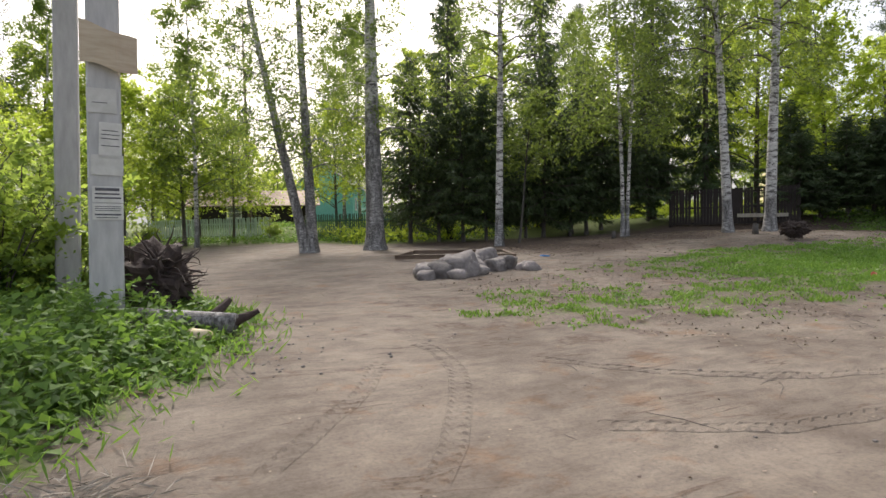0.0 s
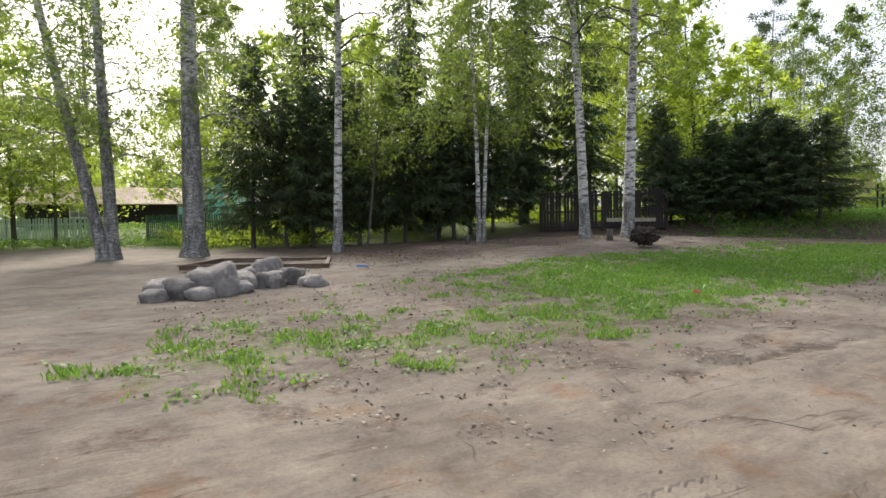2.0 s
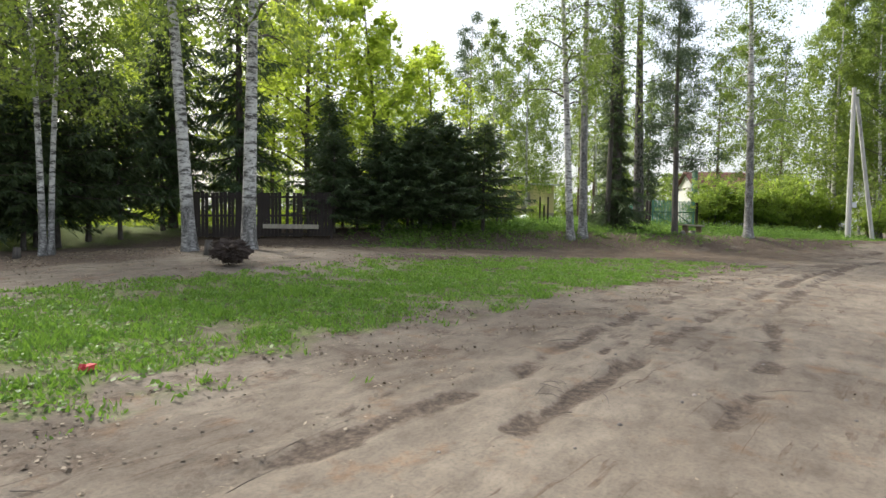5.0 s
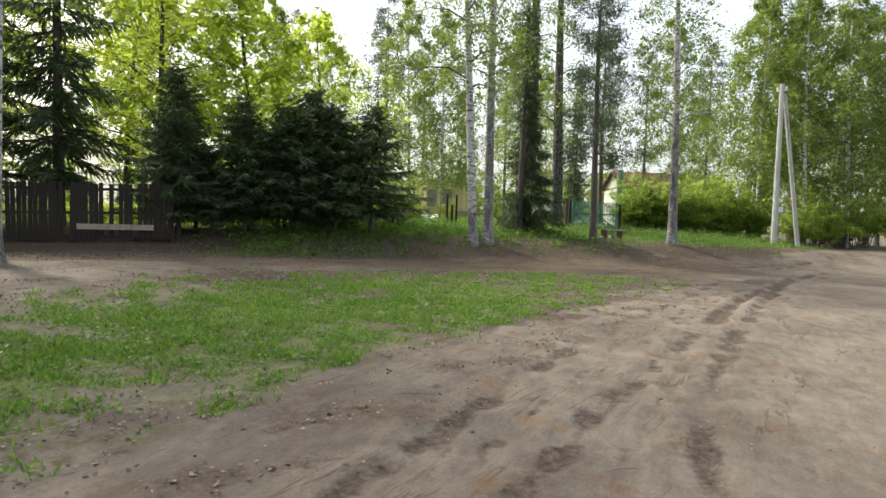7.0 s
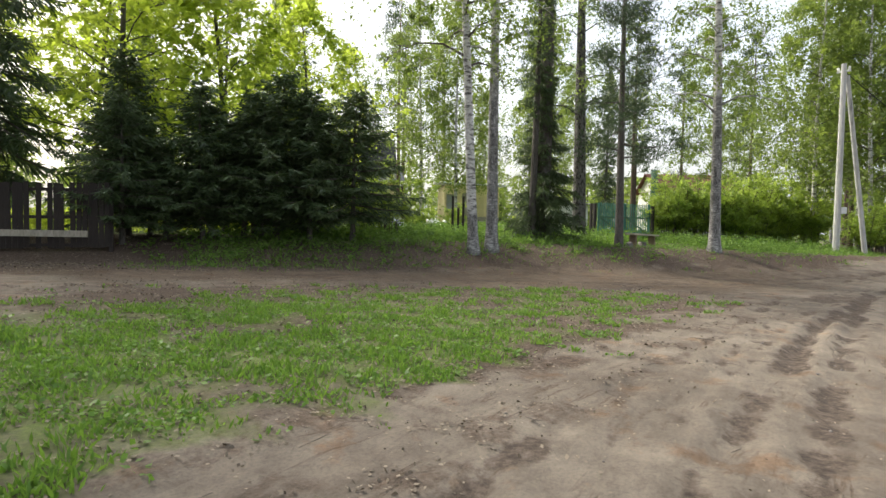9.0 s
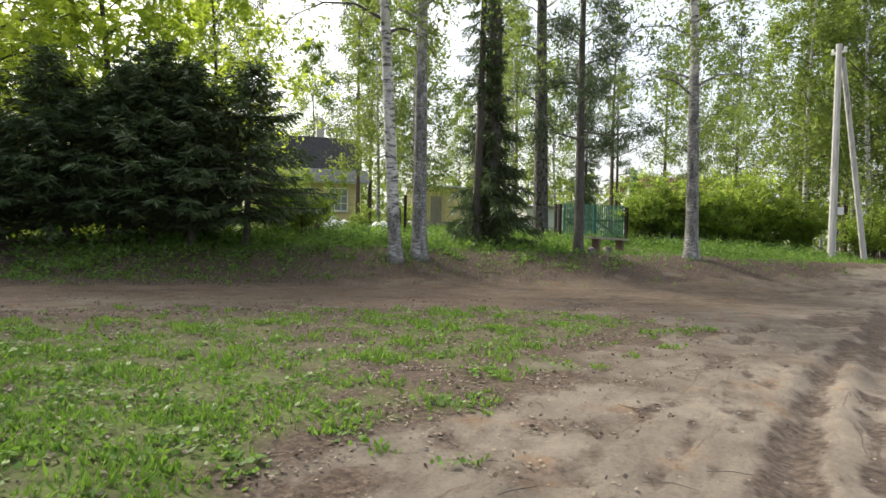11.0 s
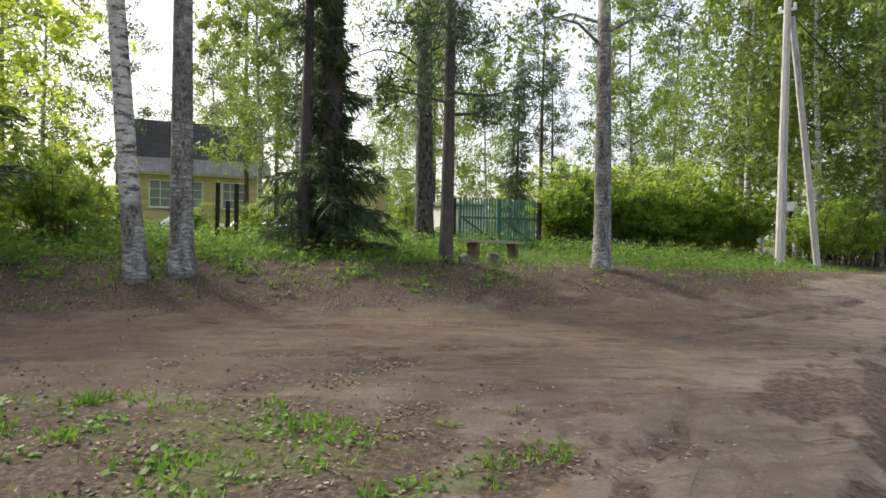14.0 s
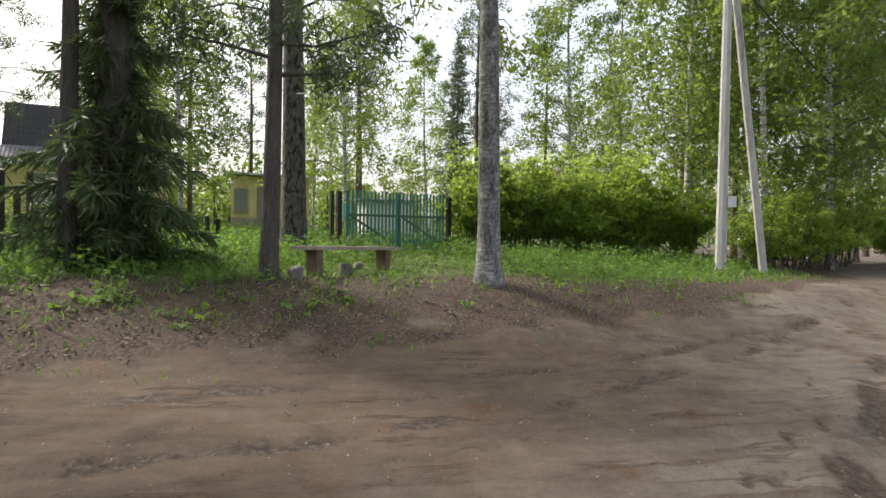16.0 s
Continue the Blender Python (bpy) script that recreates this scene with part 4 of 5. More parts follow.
picket_fence("dark_fence", (22.2, 19.5), (25.65, 15.55), 1.62, 0.115, 0.012, WOOD_DARK, "dark brown wooden picket fence with gaps near the ground", "", (0.12, 0.55, 0.97), 0.03, 2, 0.12, 0.08)
picket_fence("blue_fence", (0.6, 41.0), (7.1, 36.2), 1.3, 0.1, 0.05, PAINT_BLUE, "pale blue wooden picket fence along the yard", "", seed=3)
picket_fence("green_fence", (8.6, 33.6), (12.6, 27.0), 1.35, 0.07, 0.07, PAINT_DKGREEN, "dark green wooden picket fence behind the birches", "", seed=4)
m, d = line_pose((24.0, 17.35), (25.3, 15.85))
solo("plank", Mesh().box((d, 0.04, 0.16), pose(d / 2, -0.09, 0.5)).data("plank", WOOD_GREY), m, "weathered grey plank nailed along the dark fence", "plank")


def yard_gate():
    """Two leaves of green slats on frames with braces, between dark posts."""
    m, d = line_pose((43.3, 7.6), (45.85, 5.75))
    root = thing("gate", m, "closed green wooden double gate with slats and braces", "gate")
    h = 1.58
    for x, w in ((-0.22, 0.12), (-0.42, 0.09), (d + 0.14, 0.12)):
        part("post", Mesh().box((w, w, h + 0.2), pose(x, 0, h / 2 - 0.1)).data("post", WOOD_DARK), root, "dark weathered post")
    half = d / 2
    slat = Mesh().box((0.055, 0.018, h), pose(0, 0, h / 2 + 0.05)).data("slat", PAINT_GREEN)
    for k in range(2):
        leaf = part("gate_leaf", Mesh().box((half - 0.03, 0.03, 0.06), pose(half / 2, 0.03, h * 0.18)).data("gate_leaf", PAINT_GREEN), root, "", pose(k * half, 0, 0))
        for z in (0.62,):
            part("rail", Mesh().box((half - 0.03, 0.035, 0.07), pose(half / 2, -0.03, h * z)).data("rail", PAINT_DKGREEN), leaf)
        for x in (0.03, half - 0.05):
            part("stile", Mesh().box((0.06, 0.035, h), pose(x, 0.034, h / 2 + 0.04)).data("stile", PAINT_GREEN), leaf)
        ang = math.degrees(math.atan2(h * 0.5, half * 0.9))
        part("brace", Mesh().box((math.hypot(half * 0.85, h * 0.48), 0.03, 0.055), pose(half / 2, -0.028, h * 0.36, 0, ang, 0)).data("brace", PAINT_DKGREEN), leaf)
        n = 14
        for j in range(n):
            part("slat", slat, leaf, "", pose((j + 0.5) * half / n, 0, 0.02 * math.sin(j * 2.1 + k)))


yard_gate()


def bench():
    a, b = (37.35, 4.98), (39.35, 4.62)
    m, d = line_pose(a, b)
    root = thing("bench", m, "plain weathered plank bench on two stump legs", "bench")
    part("seat", Mesh().box((d + 0.5, 0.32, 0.06), pose(d / 2, 0, 0.42, 0, 1.2, 0)).data("seat", WOOD_GREY), root)
    for x in (0.1, d - 0.1):
        part("leg", Mesh().box((0.14, 0.22, 0.5), pose(x, 0, 0.16)).data("leg", WOOD_BROWN), root)


bench()
for x, y, h in ((37.5, 12.0, 1.55), (37.85, 11.7, 1.55), (37.7, 11.85, 1.1), (40.9, 10.35, 0.7), (41.1, 10.2, 0.78), (41.3, 10.05, 0.72), (34.6, 14.6, 1.6), (31.0, 15.0, 1.6)):
    solo("fence_post", Mesh().box((0.085, 0.085, h + 0.2), pose(0, 0, h / 2 - 0.1, 0, 1, 20)).data("fence_post", WOOD_DARK), pose(x, y, gz(x, y)), "charred black wooden post in the grass", "post", "black posts")


# ---- poles ----
def concrete_pole(x, y, height, wide, lean, turn, name="utility_pole", label="grey concrete utility pole"):
    root = thing(name, pose(x, y, gz(x, y), lean[0], lean[1], turn), label, "pole")
    v, w0, w1 = Mesh(), wide, wide * 0.72
    v.tube([(0, 0, -0.3), (0, 0, height * 0.5), (0, 0, height)], [w0 * 0.66, (w0 + w1) * 0.33, w1 * 0.66], 8)
    part("shaft", v.data("shaft", CONCRETE), root)
    return root


def square_pole(x, y, height, wide, deep, turn, lean, label):
    root = thing("utility_pole", pose(x, y, gz(x, y), lean[0], lean[1], turn), label, "pole", "poles by the verge")
    m = Mesh()
    c = 0.018
    k = 0
    for z, s in ((-0.3, 1.04), (height * 0.5, 0.97), (height, 0.86)):
        a, b = wide / 2 * s, deep / 2 * s
        for px, py in ((-a + c, -b), (a - c, -b), (a, -b + c), (a, b - c), (a - c, b), (-a + c, b), (-a, b - c), (-a, -b + c)):
            m.v.append(Vector((px, py, z)))
        if k:
            m.f += [(8 * (k - 1) + i, 8 * (k - 1) + (i + 1) % 8, 8 * k + (i + 1) % 8, 8 * k + i) for i in range(8)]
        k += 1
    m.f.append(tuple(range(16, 24)))
    part("shaft", m.data("shaft", CONCRETE), root)
    return root


post = square_pole(-0.06, 6.85, 7.5, 0.3, 0.2, 4, (0, 1.4), "square concrete pole covered with torn paper notices")
face = -0.103


def notice(x, z, w, h, bars, tilt=0, mat=None, label="torn weathered paper notice glued to the pole"):
    """A sheet stuck on the pole's front with unreadable lines of print."""
    m = Matrix.Translation((x, face - 0.004, z)) @ pose(0, 0, 0, 0, tilt, 0)
    sheet = part("notice", Mesh().box((w, 0.004, h), m).data("notice", mat or PAPER), post, label)
    for k, (bz, bw, bh) in enumerate(bars):
        part("print_line", Mesh().box((w * bw, 0.003, bh), m @ pose((bw - 0.85) * w * 0.2, -0.003, bz)).data("print_line", INK), sheet)


notice(0.02, 1.62, 0.28, 0.2, [])
notice(0.05, 1.86, 0.2, 0.36, [(0.1, 0.7, 0.008), (0.06, 0.8, 0.008), (0.02, 0.75, 0.008), (-0.05, 0.8, 0.008)], 1.5)
notice(-0.02, 2.25, 0.26, 0.24, [(-0.02, 0.5, 0.006)], -1)
notice(0.02, 1.33, 0.27, 0.16, [(0.05, 0.78, 0.03), (0.005, 0.8, 0.014), (-0.035, 0.85, 0.016)])
notice(0.02, 1.16, 0.27, 0.16, [(0.05, 0.85, 0.006), (0.03, 0.85, 0.006), (0.01, 0.8, 0.006), (-0.03, 0.85, 0.016), (-0.06, 0.7, 0.008)])
m = Mesh()
for k in range(9):
    u = k / 8
    for z in (0, 1):
        m.v.append(Vector((-0.2 + 0.5 * u, face - 0.03 - 0.05 * math.sin(u * 3.1) + (0.012 * math.sin(9 * u) if z else 0), 2.6 - 0.07 * u + z * (0.4 - 0.05 * u) + 0.02 * math.sin(7 * u + z))))
m.f = [(2 * k, 2 * k + 2, 2 * k + 3, 2 * k + 1) for k in range(8)]
card = part("cardboard_sign", m.data("cardboard_sign", CARD), post, "curled tan cardboard sheet tied to the pole")
card.modifiers.new("thick", "SOLIDIFY").thickness = 0.012
square_pole(-0.5, 8.0, 8.0, 0.24, 0.2, 0, (0, 1.8), "grey concrete pole standing among shrubs")

far_pole = concrete_pole(45.3, -1.6, 7.65, 0.2, (0, -0.2), 0, label="pale concrete utility pole with a slanting brace")
part("cross_arm", Mesh().box((0.5, 0.08, 0.08), pose(0.0, 0, 7.35, 0, 0, 60)).data("cross_arm", METAL), far_pole)
for k in (-1, 1):
    part("insulator", Mesh().tube([(0.2 * k * 0.5, 0.2 * k * 0.86, 7.38), (0.2 * k * 0.5, 0.2 * k * 0.86, 7.46), (0.2 * k * 0.5, 0.2 * k * 0.86, 7.52)], [0.03, 0.05, 0.03], 8).data("insulator", PAINT_WHITE), far_pole)
part("brace", Mesh().tube([(1.05, -1.15, -0.3), (0.12, -0.13, 7.2)], [0.1, 0.085], 8).data("brace", CONCRETE), far_pole)
part("meter_box", Mesh().box((0.14, 0.2, 0.26), pose(0.0, -0.2, 1.75, 0, 0, 10)).data("meter_box", METAL), far_pole, "small grey metal meter box")


def cable(a, b, sag, r=0.012):
    pts = [Vector(a).lerp(Vector(b), s) - Vector((0, 0, sag * 4 * s * (1 - s))) for s in np.linspace(0, 1, 13)]
    solo("power_cable", Mesh().tube(pts, [r] * 13, 5).data("power_cable", BLACK, True), Matrix(), "thin black overhead power cable from the pole", "cable", "overhead cables")


top = (45.35, -1.6, gz(45.3, -1.6) + 7.4)
cable(top, (56.0, -9.5, 4.5), 0.4, 0.018)


# ---- stones, sandpit and root balls ----
def boulder(seed, sx, sy, sz):
    bm = bmesh.new()
    bmesh.ops.create_icosphere(bm, subdivisions=3, radius=1)
    off = Vector((seed * 3.7, seed * 1.3, seed * 2.1))
    for v in bm.verts:
        n = v.co.normalized()
        k = 1 + 0.4 * noise.noise(n * 1.3 + off) + 0.16 * noise.noise(n * 2.9 + off)
        n = Vector([math.copysign(abs(q) ** 0.75, q) for q in n]) * 0.93
        v.co = Vector((n.x * sx * k, n.y * sy * k, n.z * sz * k))
    me = bpy.data.meshes.new("boulder")
    bm.to_mesh(me)
    bm.free()
    me.materials.append(STONE)
    me.polygons.foreach_set("use_smooth", [True] * len(me.polygons))
    return me


STONES = [(6.25, 10.9, 0.42, 0.36, 0.34), (5.75, 10.75, 0.34, 0.26, 0.2), (5.5, 10.95, 0.3, 0.25, 0.22), (6.75, 11.3, 0.36, 0.3, 0.22), (7.35, 11.75, 0.34, 0.3, 0.34), (7.25, 11.1, 0.28, 0.24, 0.18),
          (7.75, 11.35, 0.3, 0.24, 0.2), (7.9, 10.7, 0.28, 0.22, 0.14), (5.95, 10.45, 0.3, 0.2, 0.12), (6.6, 10.75, 0.26, 0.2, 0.14), (7.0, 11.5, 0.2, 0.18, 0.24), (5.3, 10.6, 0.2, 0.18, 0.12)]
for k, (x, y, sx, sy, sz) in enumerate(STONES):
    solo("boulder", boulder(k + 1, sx * 0.95, sy * 1.1, sz * 1.12), pose(x, y, gz(x, y) + sz * 0.42, 0, 0, 40 * k), "weathered grey granite boulder in a heap on the grass", "stone", "heap of boulders")


def sandpit():
    corners = [(6.6, 15.2), (9.4, 13.5), (10.4, 15.6), (8.0, 17.2)]
    root = thing("sandpit", pose(8.4, 15.4, gz(8.4, 15.4)), "low sandpit framed by weathered planks", "sandpit")
    for (ax, ay), (bx, by) in zip(corners, corners[1:] + corners[:1]):
        d = math.hypot(bx - ax, by - ay)
        part("plank", Mesh().box((d + 0.1, 0.04, 0.1), Matrix()).data("plank", WOOD_BROWN), root, "", pose((ax + bx) / 2 - 8.4, (ay + by) / 2 - 15.4, 0.06, 0, 0, math.degrees(math.atan2(by - ay, bx - ax))))
        part("cap_board", Mesh().box((d + 0.16, 0.09, 0.025), Matrix()).data("cap_board", WOOD_BROWN), root, "", pose((ax + bx) / 2 - 8.4, (ay + by) / 2 - 15.4, 0.12, 0, 0, math.degrees(math.atan2(by - ay, bx - ax))))


sandpit()


def root_ball(x, y, size, seed, squash, label):
    """An upturned stump: a lumpy core bristling with broken roots."""
    r = np.random.RandomState(seed)
    root = thing("root_ball", pose(x, y, gz(x, y) + size * 0.72, 0, 0, 30 * seed), label, "tree stump", "upturned root balls")
    bm = bmesh.new()
    bmesh.ops.create_icosphere(bm, subdivisions=4, radius=1)
    for v in bm.verts:
        n = v.co.normalized()
        k = 0.68 + 0.34 * noise.noise(n * 1.6 + Vector((seed, 0, 0))) + 0.22 * noise.noise(n * 4.5) + 0.1 * noise.noise(n * 11)
        v.co = Vector((n.x * size * k * squash[0], n.y * size * k * squash[1], n.z * size * k * squash[2]))
    me = bpy.data.meshes.new("core")
    bm.to_mesh(me)
    bm.free()
    me.materials.append(ROOT)
    part("core", me, root)
    for k in range(150):
        n = unit(r.normal(size=3))
        s = np.array(squash) * size
        p = n * s * 0.45
        pts, d = [p], n * size
        for j in range(5):
            d = d + r.normal(size=3) * size * 0.46
            p = p + unit(d) * size * r.uniform(0.08, 0.17)
            p[2] = max(p[2], -size * 0.68)
            pts.append(p)
        w = size * r.choice([0.012, 0.018, 0.03])
        part("root", Mesh().tube(pts, [w * q for q in (1.2, 1, 0.8, 0.6, 0.4, 0.2)], 5).data("root", ROOT, True), root)
    return root


root_ball(0.4, 7.4, 0.62, 3, (1.02, 0.78, 0.88), "large upturned root ball of dark tangled roots")
root_ball(16.9, 10.35, 0.42, 5, (1.25, 0.95, 0.74), "dark upturned root ball lying on bare soil")
log = thing("log", pose(0.58, 6.35, gz(0.58, 6.35)), "short peeling birch log lying in the weeds", "log")
part("stem", Mesh().tube([(-0.42, 0.25, 0.14), (-0.1, 0.1, 0.12), (0.25, -0.06, 0.1), (0.5, -0.2, 0.09)], [0.13, 0.12, 0.11, 0.1], 10).data("stem", BARK_BIRCH, True), log)
part("stub", Mesh().tube([(0.25, -0.05, 0.1), (0.4, 0.1, 0.2), (0.5, 0.12, 0.3)], [0.06, 0.05, 0.03], 7).data("stub", ROOT, True), log)
part("stub", Mesh().tube([(0.45, -0.16, 0.09), (0.62, -0.05, 0.12), (0.75, -0.08, 0.18)], [0.07, 0.05, 0.03], 7).data("stub", ROOT, True), log)
solo("split_log", Mesh().tube([(-0.12, 0, 0.08), (0.12, 0.02, 0.08)], [0.055, 0.055], 10).data("split_log", WOOD_FRESH, True), pose(0.72, 5.9, gz(0.72, 5.9), 0, 0, -60), "cut log piece with pale sawn face", "log")
solo("tree_stump", Mesh().tube([(0, 0, -0.1), (0, 0, 0.15), (0.02, 0, 0.34)], [0.12, 0.09, 0.08], 9).data("tree_stump", BARK_DARK, True), pose(17.7, 12.1, gz(17.7, 12.1)), "small sawn grey tree stump", "tree stump")
solo("tree_stump", Mesh().tube([(0, 0, -0.1), (0, 0, 0.12), (0.01, 0, 0.26)], [0.1, 0.08, 0.075], 9).data("tree_stump", BARK_DARK, True), pose(15.6, 16.2, gz(15.6, 16.2)), "small sawn grey tree stump", "tree stump")
for x, y, s in ((38.05, 4.75, 0.13), (37.0, 5.0, 0.12), (38.9, 4.95, 0.1)):
    solo("charred_stump", boulder(int(x * 10), s * 1.3, s, s * 1.1), pose(x, y, gz(x, y) + s * 0.4, 0, 0, 30), "dark rotten stump under the bench", "tree stump")


toy = thing("toy_block", pose(11.7, 5.7, gz(11.7, 5.7) + 0.06, 0, 0, 20), "red plastic toy piece lying on the grass", "toy")
part("body", Mesh().box((0.12, 0.075, 0.045), pose(0, 0, 0.0)).data("body", PLASTIC_RED), toy)
part("tab", Mesh().box((0.035, 0.035, 0.03), pose(-0.055, 0, 0.028, 0, 15, 0)).data("tab", PLASTIC_RED), toy)
solo("toy_spade", Mesh().box((0.3, 0.09, 0.03), pose(0, 0, 0.03, 0, 5, 0)).data("toy_spade", PLASTIC_BLUE), pose(10.0, 12.9, gz(10.0, 12.9), 0, 0, 15), "blue plastic toy lying on bare soil", "toy")


# ---- houses ----
def facade_pose(x, y, ang):
    return pose(x, y, gz(x, y), 0, 0, ang)


def ribbed(w, h, ribs, depth=0.03):
    """A corrugated sheet in the xz plane, w wide and h high, bulging to -y."""
    m = Mesh()
    n = ribs * 4
    for k in range(n + 1):
        u = k / n
        y = -depth * (0.5 + 0.5 * math.cos(6.2832 * u * ribs))
        m.v += [Vector((u * w, y, 0)), Vector((u * w, y, h))]
    m.f = [(2 * k, 2 * k + 2, 2 * k + 3, 2 * k + 1) for k in range(n)]
    return m


def window_unit(parent, x, z, w, h, cols, rows, paint, name="window"):
    """A framed window standing proud of a wall whose face is y = 0."""
    win = part(name, Mesh().box((w, 0.02, h), pose(0, -0.012, h / 2)).data(name, GLASS), parent, "dark glass in pale frames", pose(x, 0, z))
    bars = Mesh()
    for k in range(cols + 1):
        t = 0.09 if k in (0, cols) else 0.045
        bars.box((t, 0.06, h + 0.09), pose(-w / 2 + w * k / cols, -0.03, h / 2))
    for k in range(rows + 1):
        t = 0.09 if k in (0, rows) else 0.04
        bars.box((w - 0.05, 0.05, t), pose(0, -0.03, h * k / rows))
    part("frame", bars.data("frame", paint), win)
    part("sill", Mesh().box((w + 0.16, 0.14, 0.05), pose(0, -0.07, -0.07)).data("sill", paint), win)
    return win


def slate_house():
    """Weatherboarded yellow house: mansard roof with dark ribbed upper slope and grey corrugated skirt."""
    root = thing("house", facade_pose(52.6, 34.4, -45), "yellow wooden house with glazed veranda and grey corrugated roof", "house")
    w, d, h = 8.4, 7.0, 3.95
    part("wall", Mesh().box((w, d, h), pose(w / 2, d / 2, h / 2 - 0.1)).data("wall", PAINT_YELLOW), root)
    for k in range(16):
        part("weatherboard", Mesh().box((w + 0.02, 0.035, 0.2), pose(w / 2, -0.012, 0.2 + k * 0.235, 6, 0, 0)).data("weatherboard", PAINT_YELLOW), root)
    window_unit(root, 3.0, 1.55, 3.2, 1.75, 5, 3, PAINT_WHITE).location.y = -0.05
    window_unit(root, 6.6, 1.55, 1.5, 1.75, 3, 3, PAINT_WHITE).location.y = -0.05
    part("roof_skirt", ribbed(w + 1.2, 1.75, 46, 0.05).data("roof_skirt", SLATE, True), root, "grey corrugated slate skirt", pose(-0.6, -0.75, h - 0.2, -52, 0, 0))
    part("fascia", Mesh().box((w + 1.1, 0.05, 0.2), pose(w / 2, -0.6, h - 0.22)).data("fascia", PAINT_WHITE), root)
    part("roof_upper", ribbed(w + 0.4, 2.9, 40, 0.04).data("roof_upper", ROOF_DARK, True), root, "dark ribbed steep slope", pose(-0.2, 0.62, h + 0.83, -22, 0, 0))
    m = Mesh()
    a, b = h + 0.7, h + 3.5
    m.v = [Vector(p) for p in ((-0.2, 0.66, a), (w + 0.2, 0.66, a), (w + 0.2, d, a), (-0.2, d, a), (-0.2, 1.75, b), (w + 0.2, 1.75, b), (w + 0.2, d - 1.1, b), (-0.2, d - 1.1, b))]
    m.f = [(0, 1, 5, 4), (1, 2, 6, 5), (2, 3, 7, 6), (3, 0, 4, 7), (4, 5, 6, 7)]
    part("attic", m.data("attic", ROOF_DARK), root)
    chim = part("chimney", Mesh().box((0.62, 0.62, 1.5), pose(0, 0, 0.75)).data("chimney", BRICK), root, "whitewashed brick chimney", pose(5.4, 2.4, h + 3.3))
    part("chimney_cap", Mesh().box((0.8, 0.8, 0.12), pose(0, 0, 1.56)).box((0.4, 0.4, 0.3), pose(0, 0, 1.77)).data("chimney_cap", BRICK), chim)


slate_house()


def yellow_shed():
    root = thing("shed", facade_pose(58.8, 23.9, -52), "small yellow shed with a flat slanting metal roof", "shed")
    w, d, h = 4.6, 3.4, 3.5
    part("wall", Mesh().box((w, d, h), pose(w / 2, d / 2, h / 2 - 0.1)).data("wall", PAINT_YELLOW), root)
    part("plinth", Mesh().box((w + 0.02, 0.06, 0.9), pose(w / 2, -0.02, 0.35)).data("plinth", WOOD_GREY), root)
    part("roof", Mesh().box((w + 0.8, d + 1.0, 0.12), pose(w / 2, d / 2 - 0.1, h + 0.02, 2, 1.5, 0)).data("roof", METAL), root)
    window_unit(root, 0.55, 1.25, 0.7, 1.3, 1, 1, WOOD_GREY).location.y = -0.03
    door = part("door", Mesh().box((0.85, 0.06, 2.4), pose(0, -0.03, 1.2)).data("door", WOOD_GREY), root, "grey plank door", pose(1.9, -0.01, 0.3))
    part("handle", Mesh().box((0.04, 0.06, 0.16), pose(0.33, -0.08, 1.15)).data("handle", METAL), door)
    for k in range(14):
        part("board", Mesh().box((0.3, 0.02, h - 1.0), pose(0.17 + 0.33 * k, -0.006, h / 2 + 0.35)).data("board", PAINT_YELLOW), root)


yellow_shed()


def gabled(name, x, y, ang, w, d, h, rise, wall, roof, label, over=0.4):
    """A plain house with its ridge along x."""
    root = thing(name, facade_pose(x, y, ang), label, "house")
    part("wall", Mesh().box((w, d, h), pose(w / 2, d / 2, h / 2 - 0.2)).data("wall", wall), root)
    for gx in (0.0, w):
        part("gable", Mesh().poly([(gx, 0, h - 0.2), (gx, d, h - 0.2), (gx, d / 2, h - 0.2 + rise)]).data("gable", wall), root)
    slope, ang2 = math.hypot(d / 2, rise) + over, math.degrees(math.atan2(rise, d / 2))
    for s in (1, -1):
        p = part("roof", Mesh().box((w + 2 * over, slope, 0.07), pose(0, 0, 0)).data("roof", roof), root)
        p.matrix_basis = pose(w / 2, d / 2 - s * (slope / 2 - 0.02) * math.cos(radians(ang2)), h - 0.14 + rise - (slope / 2) * math.sin(radians(ang2)), s * ang2, 0, 0)
    return root


low = gabled("house", 3.6, 47.5, -12, 9.0, 5.0, 2.0, 1.1, WOOD_DARK, ROOF_RUST, "low dark house with pale rusty roof behind the blue fence")
window_unit(low, 3.0, 0.8, 1.0, 0.8, 2, 2, PAINT_WHITE)
teal = gabled("house", 21.0, 62.0, 60, 8.0, 6.5, 4.2, 2.6, PAINT_TEAL, SLATE, "teal wooden house glimpsed between the trees")
for x in (1.6, 4.0):
    window_unit(teal, x, 1.4, 0.9, 1.3, 2, 2, PAINT_WHITE)
red = gabled("house", 76.0, 9.8, -58, 8.0, 5.0, 4.2, 1.7, PAINT_WHITE, ROOF_RED, "pale house with red-brown roof above the shrubs")
window_unit(red, 3.0, 1.6, 1.2, 1.3, 2, 2, WOOD_GREY)
gr = thing("shed", facade_pose(57.5, 14.2, -50), "flat-roofed pale garden shed behind the gate", "shed")
part("wall", Mesh().box((2.6, 2.4, 1.9), pose(1.3, 1.2, 0.85)).data("wall", PAINT_WHITE), gr)
part("roof", Mesh().box((3.2, 3.0, 0.1), pose(1.3, 1.2, 1.9, 3, 0, 0)).data("roof", SLATE), gr)
box = thing("letter_box", pose(47.0, 9.6, gz(47.0, 9.6), 0, 0, -50), "small turquoise letter box on a post", "letter box")
